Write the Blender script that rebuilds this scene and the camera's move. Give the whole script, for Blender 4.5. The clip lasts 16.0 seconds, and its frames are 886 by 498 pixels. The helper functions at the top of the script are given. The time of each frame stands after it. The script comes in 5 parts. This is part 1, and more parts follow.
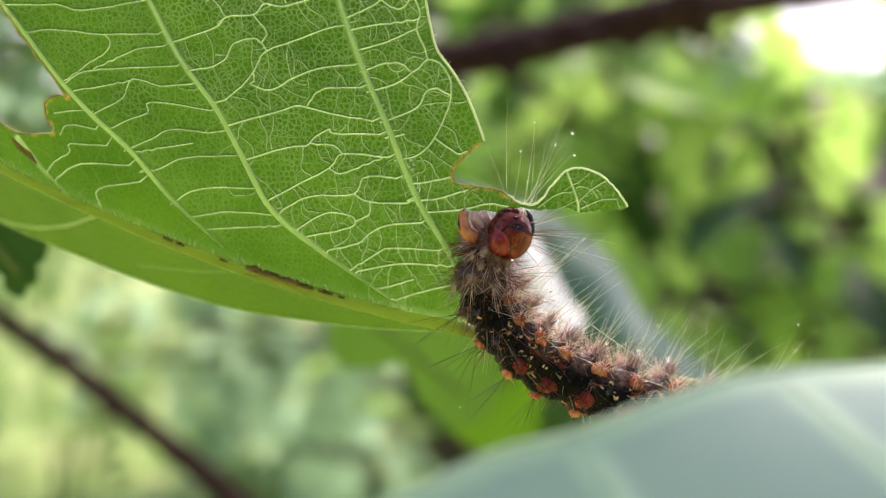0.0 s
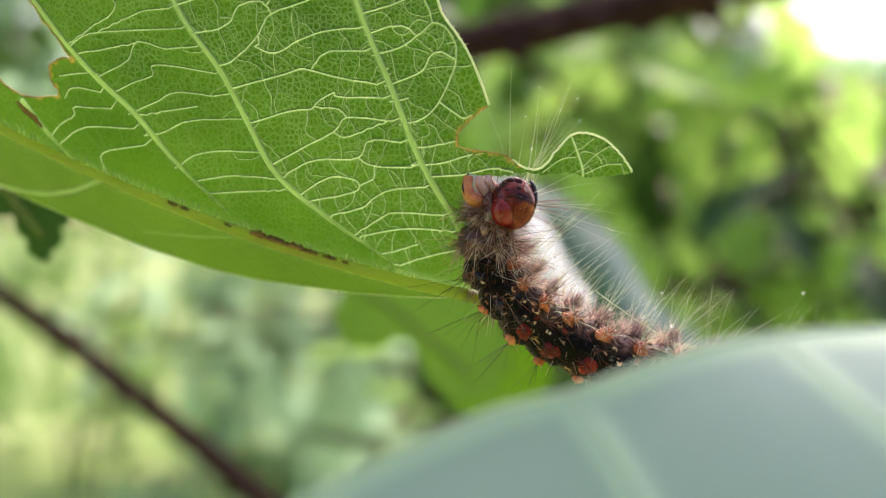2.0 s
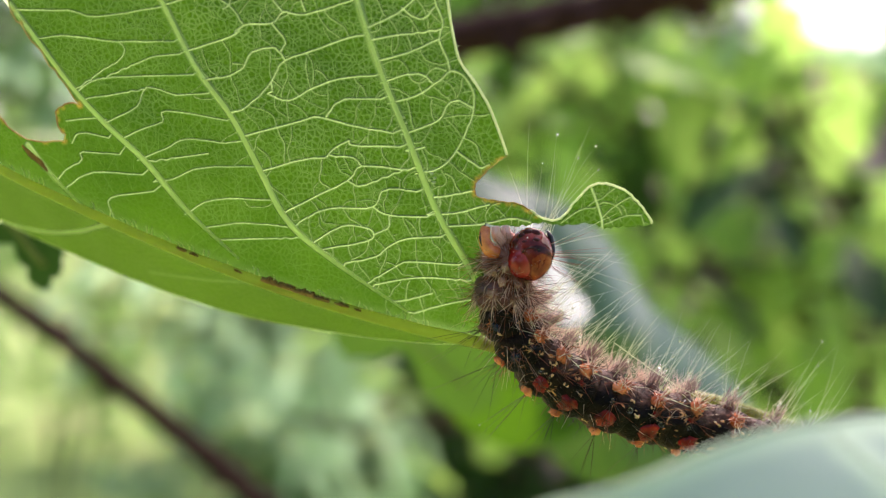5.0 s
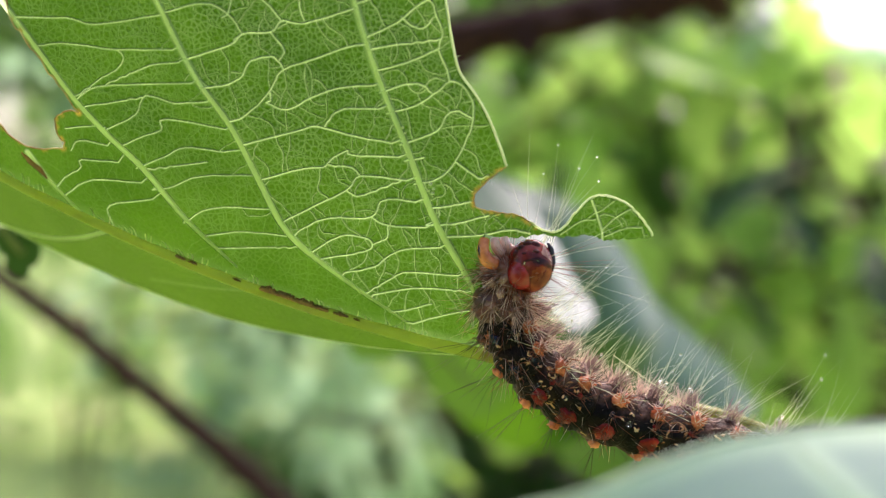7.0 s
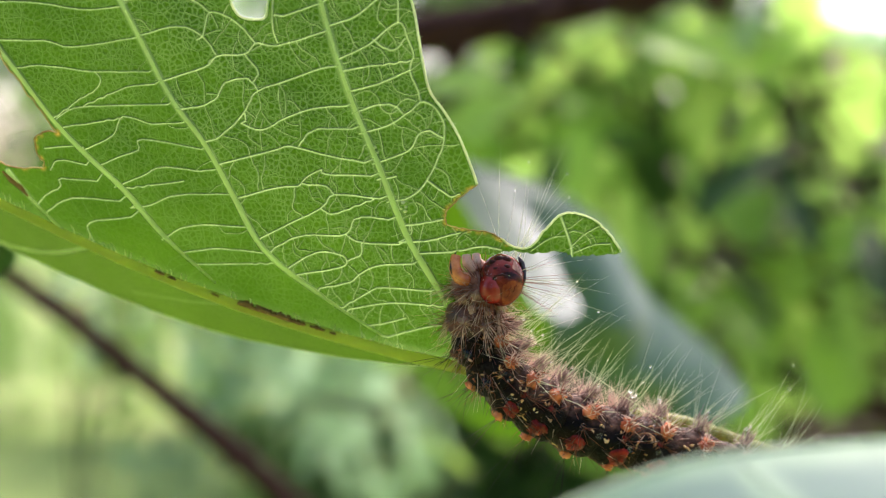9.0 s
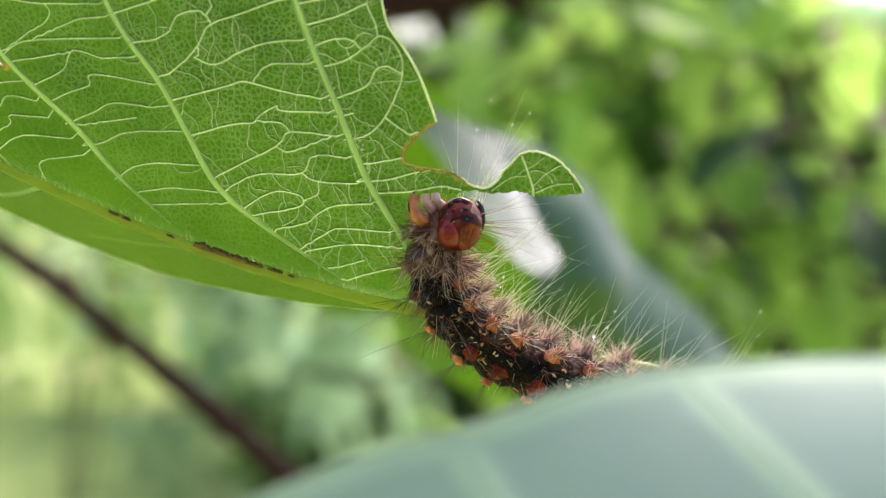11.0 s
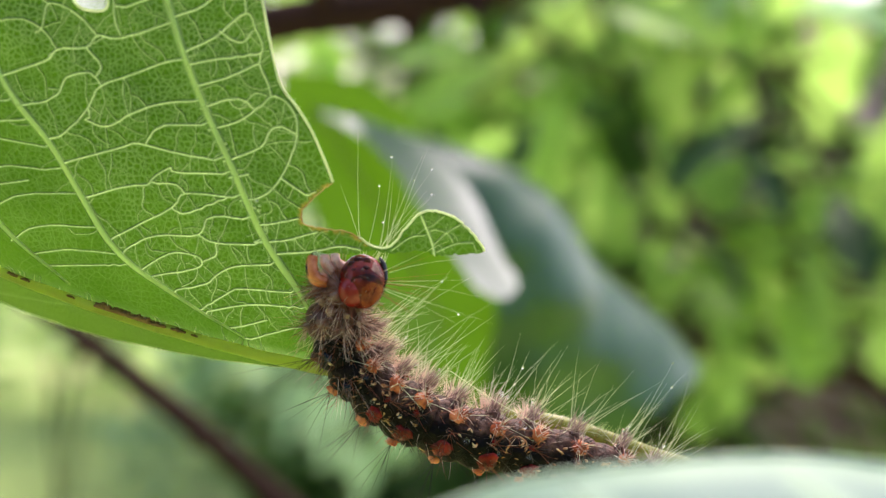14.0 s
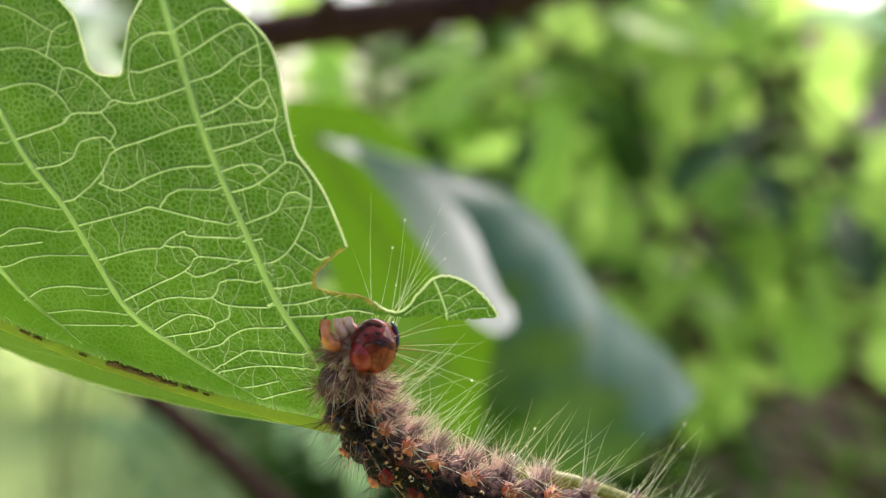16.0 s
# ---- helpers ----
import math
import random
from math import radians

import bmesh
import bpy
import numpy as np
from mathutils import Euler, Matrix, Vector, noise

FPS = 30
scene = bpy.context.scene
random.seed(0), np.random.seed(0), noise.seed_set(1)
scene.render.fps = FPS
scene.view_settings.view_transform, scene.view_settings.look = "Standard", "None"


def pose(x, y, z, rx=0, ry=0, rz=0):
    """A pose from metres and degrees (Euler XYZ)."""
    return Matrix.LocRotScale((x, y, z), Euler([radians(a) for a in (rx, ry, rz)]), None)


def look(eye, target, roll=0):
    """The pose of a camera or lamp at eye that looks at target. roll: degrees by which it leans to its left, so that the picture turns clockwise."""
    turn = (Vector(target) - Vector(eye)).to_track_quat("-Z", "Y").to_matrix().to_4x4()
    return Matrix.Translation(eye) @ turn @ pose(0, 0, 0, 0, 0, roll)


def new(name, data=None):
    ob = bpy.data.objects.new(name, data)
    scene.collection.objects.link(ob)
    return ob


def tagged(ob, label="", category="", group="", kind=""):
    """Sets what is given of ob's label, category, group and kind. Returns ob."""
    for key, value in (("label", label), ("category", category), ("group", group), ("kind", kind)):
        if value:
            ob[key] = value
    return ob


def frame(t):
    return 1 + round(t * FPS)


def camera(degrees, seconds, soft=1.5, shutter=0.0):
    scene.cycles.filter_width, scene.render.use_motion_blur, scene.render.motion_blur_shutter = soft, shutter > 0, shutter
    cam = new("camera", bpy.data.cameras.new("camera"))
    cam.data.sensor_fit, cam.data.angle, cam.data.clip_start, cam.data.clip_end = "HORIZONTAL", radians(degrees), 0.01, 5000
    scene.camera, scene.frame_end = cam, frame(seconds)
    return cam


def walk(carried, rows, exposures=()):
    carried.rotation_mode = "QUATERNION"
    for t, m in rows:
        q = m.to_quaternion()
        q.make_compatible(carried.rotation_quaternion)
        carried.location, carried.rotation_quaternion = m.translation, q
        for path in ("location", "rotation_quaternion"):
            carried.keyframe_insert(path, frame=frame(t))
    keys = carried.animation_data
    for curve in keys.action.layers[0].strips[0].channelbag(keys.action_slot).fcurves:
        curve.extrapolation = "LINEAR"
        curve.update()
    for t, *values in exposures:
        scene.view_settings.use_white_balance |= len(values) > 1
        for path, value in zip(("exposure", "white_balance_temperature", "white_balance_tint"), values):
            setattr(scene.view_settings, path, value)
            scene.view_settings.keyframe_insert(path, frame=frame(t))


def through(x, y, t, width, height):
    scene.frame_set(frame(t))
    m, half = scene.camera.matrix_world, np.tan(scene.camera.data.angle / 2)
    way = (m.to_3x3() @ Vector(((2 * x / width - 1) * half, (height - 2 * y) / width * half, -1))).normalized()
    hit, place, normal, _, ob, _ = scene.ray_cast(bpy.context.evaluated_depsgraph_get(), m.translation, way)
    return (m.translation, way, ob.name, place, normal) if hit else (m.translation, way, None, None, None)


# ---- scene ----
cam = camera(38.8, 16.0, soft=1.2)
METRES, EYE = 0.1, 1.2
ROWS = [
    (0, 0, 0, 0, 0, 0, -0),
    (0.3, -0.0028, 0.0042, 0.0065, 0.21, -0.04, 0.2),
    (0.5, -0.0056, 0.0072, -0.0061, 0.23, -0.16, -0.28),
    (0.7, 0.001, 0.0054, 0.0116, 0.28, -0.21, -0.14),
    (1, 0.013, -0.002, 0.0113, 0.37, -0.29, -0.57),
    (1.3, 0.0212, -0.0117, -0.015, 0.54, -0.42, -0.31),
    (1.5, 0.0262, -0.0122, -0.0193, 0.51, -0.48, 0.02),
    (1.7, 0.025, -0.0055, -0.0171, 0.51, -0.5, -0.25),
    (2, 0.005, 0.0009, -0.0208, 0.44, -0.52, -0.31),
    (2.3, 0.0173, 0.0034, -0.0046, 0.34, -0.68, -0.33),
    (2.5, 0.025, -0.0026, -0.0093, 0.3, -0.75, -0.61),
    (2.7, 0.0099, -0.0083, -0.0266, 0.3, -0.81, -0.49),
    (3, 0.0099, 0.0036, -0.0522, 0.27, -0.84, -0.32),
    (3.3, 0.0345, 0.0137, -0.0258, 0.19, -0.89, -0.34),
    (3.5, 0.0303, 0.0103, -0.0238, 0.07, -0.87, -0.19),
    (3.7, 0.0293, 0.01, -0.0207, 0.07, -0.91, -0.28),
    (4, 0.0267, 0.0094, -0.0275, 0.06, -0.81, -0.27),
    (4.3, -0.0199, 0.0068, -0.0165, 0.05, -0.8, -0.29),
    (4.5, -0.0418, 0.0205, -0.004, 0.05, -0.88, -0.61),
    (4.7, -0.0351, 0.0224, 0.0273, -0.29, -1.14, -0.55),
    (6.8, 0.0011, 0.0195, 0.0538, 0.69, -1.61, -0.61),
    (7, -0.0052, 0.0296, 0.0502, 0.63, -1.53, -0.95),
    (7.3, -0.0326, 0.031, 0.0322, 0.6, -1.73, -1.08),
    (7.5, -0.0248, 0.0293, 0.0392, 0.55, -1.94, -1.19),
    (7.7, -0.0096, 0.0212, 0.0534, 0.55, -1.99, -0.96),
    (8, 0.027, 0.0098, 0.07, 0.67, -2.04, -0.41),
    (8.3, 0.0445, 0.0124, 0.071, 0.6, -2.1, -0.36),
    (8.5, 0.029, 0.0102, 0.0674, 0.47, -2.14, -0.39),
    (8.7, 0.018, 0.0097, 0.0799, 0.65, -2.18, -0.64),
    (10.8, 0.0433, 0.0257, 0.0589, 0.41, -3.49, -0.99),
    (11, 0.0495, 0.0333, 0.0501, 0.45, -3.47, -1),
    (11.3, 0.0414, 0.0399, 0.0494, 0.36, -3.45, -0.97),
    (11.5, 0.0441, 0.052, 0.0496, 0.29, -3.52, -0.81),
    (11.7, 0.0502, 0.0654, 0.0654, 0.06, -3.58, -1.21),
    (12, 0.1074, 0.0701, 0.0678, -0.23, -3.58, -0.87),
    (12.3, 0.1126, 0.0648, 0.0618, -0.31, -3.72, -0.74),
    (12.5, 0.0973, 0.0593, 0.0537, -0.38, -3.66, -0.77),
    (12.7, 0.0869, 0.0618, 0.0423, -0.39, -3.65, -0.56),
    (13, 0.0546, 0.0543, 0.0304, -0.35, -3.74, -0.45),
    (13.3, 0.0637, 0.0564, 0.0531, -0.25, -3.68, -0.51),
    (13.5, 0.0854, 0.0495, 0.0694, -0.19, -3.62, -0.64),
    (13.7, 0.1104, 0.0544, 0.0862, -0.16, -3.66, -0.64),
    (14, 0.121, 0.0533, 0.103, -0.16, -3.65, -0.31),
    (14.3, 0.1246, 0.0571, 0.131, -0.24, -3.74, -0.44),
    (14.5, 0.1319, 0.0508, 0.1469, -0.25, -3.7, -0.52),
    (14.7, 0.126, 0.0406, 0.1243, -0.23, -3.82, -0.54),
    (15, 0.1289, 0.038, 0.0892, -0.14, -3.76, -0.34),
    (15.3, 0.1254, 0.0431, 0.0677, -0.08, -3.57, -0.34),
    (15.5, 0.1171, 0.0316, 0.0907, -0.08, -3.61, -0.26),
    (15.7, 0.1268, 0.0461, 0.1397, -0.04, -3.65, -0.34),
    (16, 0.1103, 0.0569, 0.1565, -0.1, -3.7, -0.64),
]
walk(cam, [(t, pose(METRES * x, METRES * y, EYE + METRES * z, 90 + pitch, roll, yaw)) for t, x, y, z, yaw, pitch, roll in ROWS],
     exposures=[(0.0, 1.43, 6900, 25), (4.7, 1.44, 6900, 25), (7.0, 1.47, 6850, 23), (12.0, 1.44, 6850, 20), (14.0, 1.48, 6850, 21), (16.0, 1.50, 6850, 20)])
# a small lens close to its subject: an opening of about 3 mm, sharp at 11 cm
cam.data.dof.use_dof = True
cam.data.dof.focus_distance = 0.108
cam.data.dof.aperture_fstop = 18.5

# ---- world and light ----
world = bpy.data.worlds.new("sky")
scene.world = world
world.use_nodes = True
wn, wl = world.node_tree.nodes, world.node_tree.links
sky = wn.new("ShaderNodeTexSky")
sky.sky_type = "NISHITA"
sky.sun_disc = False
SUN_UP, SUN_TURN = 56.0, 18.0
sky.sun_elevation = radians(SUN_UP)
sky.sun_rotation = radians(SUN_TURN)
sky.air_density, sky.dust_density, sky.ozone_density = 1.0, 4.0, 1.0
wl.new(sky.outputs["Color"], wn["Background"].inputs["Color"])
wn["Background"].inputs["Strength"].default_value = 0.15

sun = new("sun", bpy.data.lights.new("sun", "SUN"))
sun.data.energy = 1.4
sun.data.angle = radians(20)
sun.data.color = (1.0, 0.985, 0.96)
sun_from = Vector((math.sin(radians(SUN_TURN)) * math.cos(radians(SUN_UP)), math.cos(radians(SUN_TURN)) * math.cos(radians(SUN_UP)), math.sin(radians(SUN_UP))))
sun.matrix_world = look(sun_from * 50, (0, 0, 0))


# ---- materials ----
class Mat:
    """A node material with a principled shader, and short ways to wire it."""

    def __init__(self, name, rough=0.5, metal=0.0):
        self.m = bpy.data.materials.new(name)
        self.m.use_nodes = True
        self.t = self.m.node_tree
        self.p = self.t.nodes["Principled BSDF"]
        self.out = self.t.nodes["Material Output"]
        self.p.inputs["Roughness"].default_value = rough
        self.p.inputs["Metallic"].default_value = metal

    def node(self, kind, **sockets):
        n = self.t.nodes.new("ShaderNode" + kind)
        for key, value in sockets.items():
            self.put(n.inputs[key.replace("_", " ")], value)
        return n

    def put(self, socket, value):
        if isinstance(value, bpy.types.NodeSocket):
            self.t.links.new(value, socket)
        else:
            socket.default_value = value

    def coords(self, kind="Object", scale=(1, 1, 1), turn=(0, 0, 0)):
        c = self.node("TexCoord")
        mp = self.node("Mapping", Vector=c.outputs[kind])
        mp.inputs["Scale"].default_value = scale
        mp.inputs["Rotation"].default_value = turn
        return mp.outputs["Vector"]

    def noise(self, vec, scale, detail=4.0, rough=0.55):
        n = self.node("TexNoise", Vector=vec, Scale=scale, Detail=detail, Roughness=rough)
        return n.outputs["Fac"], n.outputs["Color"]

    def ramp(self, fac, stops):
        n = self.node("ValToRGB", Fac=fac)
        el = n.color_ramp.elements
        while len(el) < len(stops):
            el.new(0.5)
        for e, (pos, col) in zip(el, stops):
            e.position = pos
            e.color = (*col, 1) if len(col) == 3 else col
        return n.outputs["Color"]

    def grey(self, fac, lo, hi, a=0.0, b=1.0):
        n = self.node("MapRange", Value=fac)
        for i, v in zip((1, 2, 3, 4), (lo, hi, a, b)):
            n.inputs[i].default_value = v
        return n.outputs["Result"]

    def mix(self, fac, a, b):
        n = self.t.nodes.new("ShaderNodeMix")
        n.data_type = "RGBA"
        self.put(n.inputs[0], fac)
        for i, v in ((6, a), (7, b)):
            self.put(n.inputs[i], (*v, 1) if isinstance(v, tuple) and len(v) == 3 else v)
        return n.outputs[2]

    def math(self, op, a, b=0.0):
        n = self.t.nodes.new("ShaderNodeMath")
        n.operation = op
        self.put(n.inputs[0], a)
        self.put(n.inputs[1], b)
        return n.outputs[0]

    def bump(self, height, strength, dist):
        n = self.node("Bump", Height=height, Strength=strength, Distance=dist)
        return n.outputs["Normal"]

    def leafy(self, colour, through, share, normal=None):
        """Lets light through: a translucent share behind the surface's own gloss and colour."""
        tr = self.node("BsdfTranslucent", Color=through if not isinstance(through, tuple) else (*through, 1))
        self.put(self.p.inputs["Base Color"], colour if not isinstance(colour, tuple) else (*colour, 1))
        if normal is not None:
            self.put(self.p.inputs["Normal"], normal)
            self.put(tr.inputs["Normal"], normal)
        mx = self.t.nodes.new("ShaderNodeMixShader")
        self.put(mx.inputs[0], share)
        self.t.links.new(self.p.outputs[0], mx.inputs[1])
        self.t.links.new(tr.outputs[0], mx.inputs[2])
        self.t.links.new(mx.outputs[0], self.out.inputs[0])
        return self.m


def cell_lines(M, vec, scale, lo, hi, jitter=1.0):
    """1 on the seams of a cell pattern, 0 within the cells; and a random colour for each cell."""
    v = M.node("TexVoronoi", Vector=vec, Scale=scale, Randomness=jitter)
    v.feature = "DISTANCE_TO_EDGE"
    v.voronoi_dimensions = "2D"
    c = M.node("TexVoronoi", Vector=vec, Scale=scale, Randomness=jitter)
    c.voronoi_dimensions = "2D"
    return M.grey(v.outputs["Distance"], lo, hi, 1.0, 0.0), c.outputs["Color"]


def leaf_blade_material():
    """The underside of a living oak leaf: fine net of pale veins, light coming through."""
    M = Mat("oak_leaf_underside", rough=0.55)
    M.p.inputs["Specular IOR Level"].default_value = 0.3
    base = M.coords("UV")
    warp = M.node("TexNoise", Vector=base, Scale=260.0, Detail=2.0)
    off = M.node("VectorMath", Vector=warp.outputs["Color"])
    off.operation = "SCALE"
    off.inputs["Scale"].default_value = 0.0006
    vec = M.node("VectorMath", Vector=base)
    vec.operation = "ADD"
    M.t.links.new(off.outputs[0], vec.inputs[1])
    field = M.node("Attribute")
    field.attribute_name = "field"
    # small cells, and smaller ones within
    second, _ = cell_lines(M, vec.outputs[0], 780.0, 0.014, 0.058, 0.95)
    third, _ = cell_lines(M, vec.outputs[0], 2100.0, 0.05, 0.26, 0.9)
    patch, _ = M.noise(base, 320.0, 2.0)
    second = M.math("MULTIPLY", second, M.grey(patch, 0.3, 0.6, 0.45, 1.0))
    third = M.math("MULTIPLY", third, M.grey(patch, 0.35, 0.65, 0.35, 1.0))
    vein = M.node("Attribute")
    vein.attribute_name = "vein"
    net = M.math("MAXIMUM", M.math("MULTIPLY", second, 0.17), M.math("MULTIPLY", third, 0.13))
    net = M.math("MULTIPLY", net, M.grey(field.outputs["Fac"], 0.9, 2.9, 1.0, 0.25))
    net = M.math("MULTIPLY", net, M.grey(M.node("SeparateXYZ", Vector=base).outputs["Y"], 0.0, 0.016, 0.6, 1.2))
    deep = M.grey(vein.outputs["Fac"], 0.25, 0.62, 0.0, 1.0)
    fade = M.grey(field.outputs["Fac"], 0.4, 2.2, 1.0, 0.3)
    drawn = M.math("MULTIPLY", vein.outputs["Fac"], M.math("ADD", M.math("MULTIPLY", deep, M.math("SUBTRACT", 1.0, fade)), fade))
    net = M.math("MAXIMUM", net, drawn)
    blotch, _ = M.noise(base, 90.0, 3.0)
    grain, _ = M.noise(base, 2600.0, 3.0)
    green = M.ramp(blotch, [(0.3, (0.022, 0.090, 0.003)), (0.7, (0.042, 0.138, 0.006))])
    green = M.mix(M.grey(grain, 0.4, 0.75, 0.0, 0.35), green, (0.010, 0.045, 0.005))
    colour = M.mix(net, green, (0.50, 0.66, 0.37))
    glow = M.mix(M.grey(blotch, 0.3, 0.7), (0.028, 0.090, 0.001), (0.047, 0.126, 0.003))
    glow = M.mix(net, glow, (0.40, 0.58, 0.21))
    # the half below the midrib is mixed a little towards olive
    olive_half = M.grey(field.outputs["Fac"], 4.2, 4.8, 0.0, 0.25)
    colour = M.mix(olive_half, colour, (0.065, 0.105, 0.008))
    glow = M.mix(olive_half, glow, (0.060, 0.095, 0.002))
    # dry brown rim where the leaf has been bitten
    rim = M.node("Attribute")
    rim.attribute_name = "dry"
    wear, _ = M.noise(base, 1400.0, 3.0)
    dry = M.math("MULTIPLY", rim.outputs["Fac"], M.grey(wear, 0.35, 0.6))
    colour = M.mix(dry, colour, (0.34, 0.22, 0.06))
    glow = M.mix(dry, glow, (0.40, 0.24, 0.04))
    height = M.math("SUBTRACT", M.math("MULTIPLY", net, 0.6), M.math("MULTIPLY", grain, 0.35))
    return M.leafy(colour, glow, 0.5, M.bump(height, 1.0, 0.0005))


def vein_material(name, colour, through, scale=900.0, share=0.4):
    M = Mat(name, rough=0.45)
    v = M.coords("Object")
    n, _ = M.noise(v, scale, 3.0)
    c = M.mix(M.grey(n, 0.3, 0.7), colour, tuple(x * 0.72 for x in colour))
    return M.leafy(c, through, share, M.bump(n, 0.3, 0.0001))


def foliage_material(name, dark, light, through, share=0.5, rough=0.4):
    """Leaves of the trees round about, each a little different."""
    M = Mat(name, rough=rough)
    M.p.inputs["Specular IOR Level"].default_value = 0.2
    info = M.node("ObjectInfo")
    geo = M.node("NewGeometry")
    rnd = M.math("FRACT", M.math("ADD", info.outputs["Random"], geo.outputs["Random Per Island"]))
    n, _ = M.noise(M.coords("Object"), 60.0, 3.0)
    k = M.math("ADD", M.math("MULTIPLY", rnd, 0.75), M.math("MULTIPLY", n, 0.25))
    colour = M.mix(k, dark, light)
    glow = M.mix(k, tuple(0.55 * x for x in through), through)
    return M.leafy(colour, glow, share, M.bump(n, 0.4, 0.001))


def solid_material(name, a, b, scale, rough=0.6, bump=0.3, depth=0.0003, metal=0.0, detail=5.0):
    M = Mat(name, rough=rough, metal=metal)
    v = M.coords("Object")
    n, _ = M.noise(v, scale, detail)
    n2, _ = M.noise(v, scale * 7.3, 3.0)
    k = M.math("ADD", M.math("MULTIPLY", n, 0.7), M.math("MULTIPLY", n2, 0.3))
    M.put(M.p.inputs["Base Color"], M.mix(M.grey(k, 0.36, 0.64), a, b))
    M.put(M.p.inputs["Normal"], M.bump(k, bump, depth))
    return M.m


BLADE = leaf_blade_material()
VEIN = vein_material("pale_vein", (0.43, 0.57, 0.28), (0.66, 0.80, 0.42), share=0.65)
MIDRIB = vein_material("midrib", (0.42, 0.49, 0.11), (0.82, 0.92, 0.27), share=0.65)
SCAR = solid_material("brown_scar", (0.085, 0.036, 0.009), (0.28, 0.17, 0.04), 560.0, 0.8)
DRY = solid_material("dry_bitten_edge", (0.22, 0.09, 0.02), (0.62, 0.52, 0.20), 420.0, 0.8)
RIM = vein_material("leaf_rim", (0.64, 0.74, 0.48), (0.90, 0.98, 0.66), share=0.65)
FLUFF = vein_material("leaf_hair", (0.6, 0.7, 0.4), (0.7, 0.8, 0.4))
BARK = solid_material("bark", (0.018, 0.007, 0.006), (0.050, 0.022, 0.018), 220.0, 0.9, 0.8, 0.001)
BARK.node_tree.nodes["Principled BSDF"].inputs["Specular IOR Level"].default_value = 0.15
OLIVE_STALK = vein_material("olive_stalk", (0.26, 0.27, 0.05), (0.40, 0.42, 0.06), 700.0)
STALK = solid_material("green_stalk", (0.07, 0.10, 0.012), (0.14, 0.18, 0.028), 500.0, 0.6)


# ---- mesh helpers ----
def mesh_of(name, bm, material, smooth=True):
    me = bpy.data.meshes.new(name)
    bm.to_mesh(me)
    bm.free()
    for f in me.polygons:
        f.use_smooth = smooth
    me.materials.append(material)
    return me


def part(name, bm, material, parent=None, label="", smooth=True):
    ob = new(name, mesh_of(name, bm, material, smooth) if isinstance(bm, bmesh.types.BMesh) else bm)
    if parent is not None:
        ob.parent = parent
    return tagged(ob, label)


def spline(points, steps=8):
    """A smooth line through the points (any dimension)."""
    p = [np.array(q, float) for q in points]
    p = [2 * p[0] - p[1], *p, 2 * p[-1] - p[-2]]
    out = []
    for i in range(1, len(p) - 2):
        for k in range(steps):
            u = k / steps
            out.append(0.5 * (2 * p[i] + (p[i + 1] - p[i - 1]) * u + (2 * p[i - 1] - 5 * p[i] + 4 * p[i + 1] - p[i + 2]) * u * u + (3 * p[i] - p[i - 1] - 3 * p[i + 1] + p[i + 2]) * u ** 3))
    out.append(p[-2])
    return out


def along(line, s):
    """The place at share s of a line of points."""
    x = min(max(s, 0.0), 1.0) * (len(line) - 1)
    i = min(int(x), len(line) - 2)
    return line[i] + (line[i + 1] - line[i]) * (x - i)


def tube(bm, pts, radii, sides=6, cap=True):
    """A round rod through pts with a radius at each of them."""
    pts = [Vector(p) for p in pts]
    rings = []
    ref = Vector((0.31, 0.82, 0.47)).normalized()
    for i, p in enumerate(pts):
        d = (pts[min(i + 1, len(pts) - 1)] - pts[max(i - 1, 0)]).normalized()
        a = d.cross(ref)
        if a.length < 0.05:
            a = d.cross(Vector((1, 0, 0)))
        a.normalize()
        b = d.cross(a)
        r = radii[i] if isinstance(radii, (list, tuple)) else radii
        rings.append([bm.verts.new(p + (a * math.cos(2 * math.pi * k / sides) + b * math.sin(2 * math.pi * k / sides)) * r) for k in range(sides)])
    for r0, r1 in zip(rings, rings[1:]):
        for k in range(sides):
            bm.faces.new((r0[k], r0[(k + 1) % sides], r1[(k + 1) % sides], r1[k]))
    if cap:
        bm.faces.new(rings[0][::-1])
        bm.faces.new(rings[-1])


def ball(bm, centre, radius, u=10, v=7, stretch=(1, 1, 1)):
    m = Matrix.Translation(centre) @ Matrix.Diagonal((*stretch, 1))
    bmesh.ops.create_uvsphere(bm, u_segments=u, v_segments=v, radius=radius, matrix=m)


def inside(poly, x, y):
    hit = False
    n = len(poly)
    for i in range(n):
        x0, y0 = poly[i]
        x1, y1 = poly[(i + 1) % n]
        if (y0 > y) != (y1 > y) and x < (x1 - x0) * (y - y0) / (y1 - y0) + x0:
            hit = not hit
    return hit


def nearest_on(poly, x, y):
    a = np.array(poly)
    b = np.roll(a, -1, axis=0)
    d = b - a
    u = np.clip(((x - a[:, 0]) * d[:, 0] + (y - a[:, 1]) * d[:, 1]) / np.maximum((d * d).sum(1), 1e-12), 0, 1)
    q = a + d * u[:, None]
    k = np.argmin((q[:, 0] - x) ** 2 + (q[:, 1] - y) ** 2)
    return q[k], math.hypot(q[k][0] - x, q[k][1] - y)


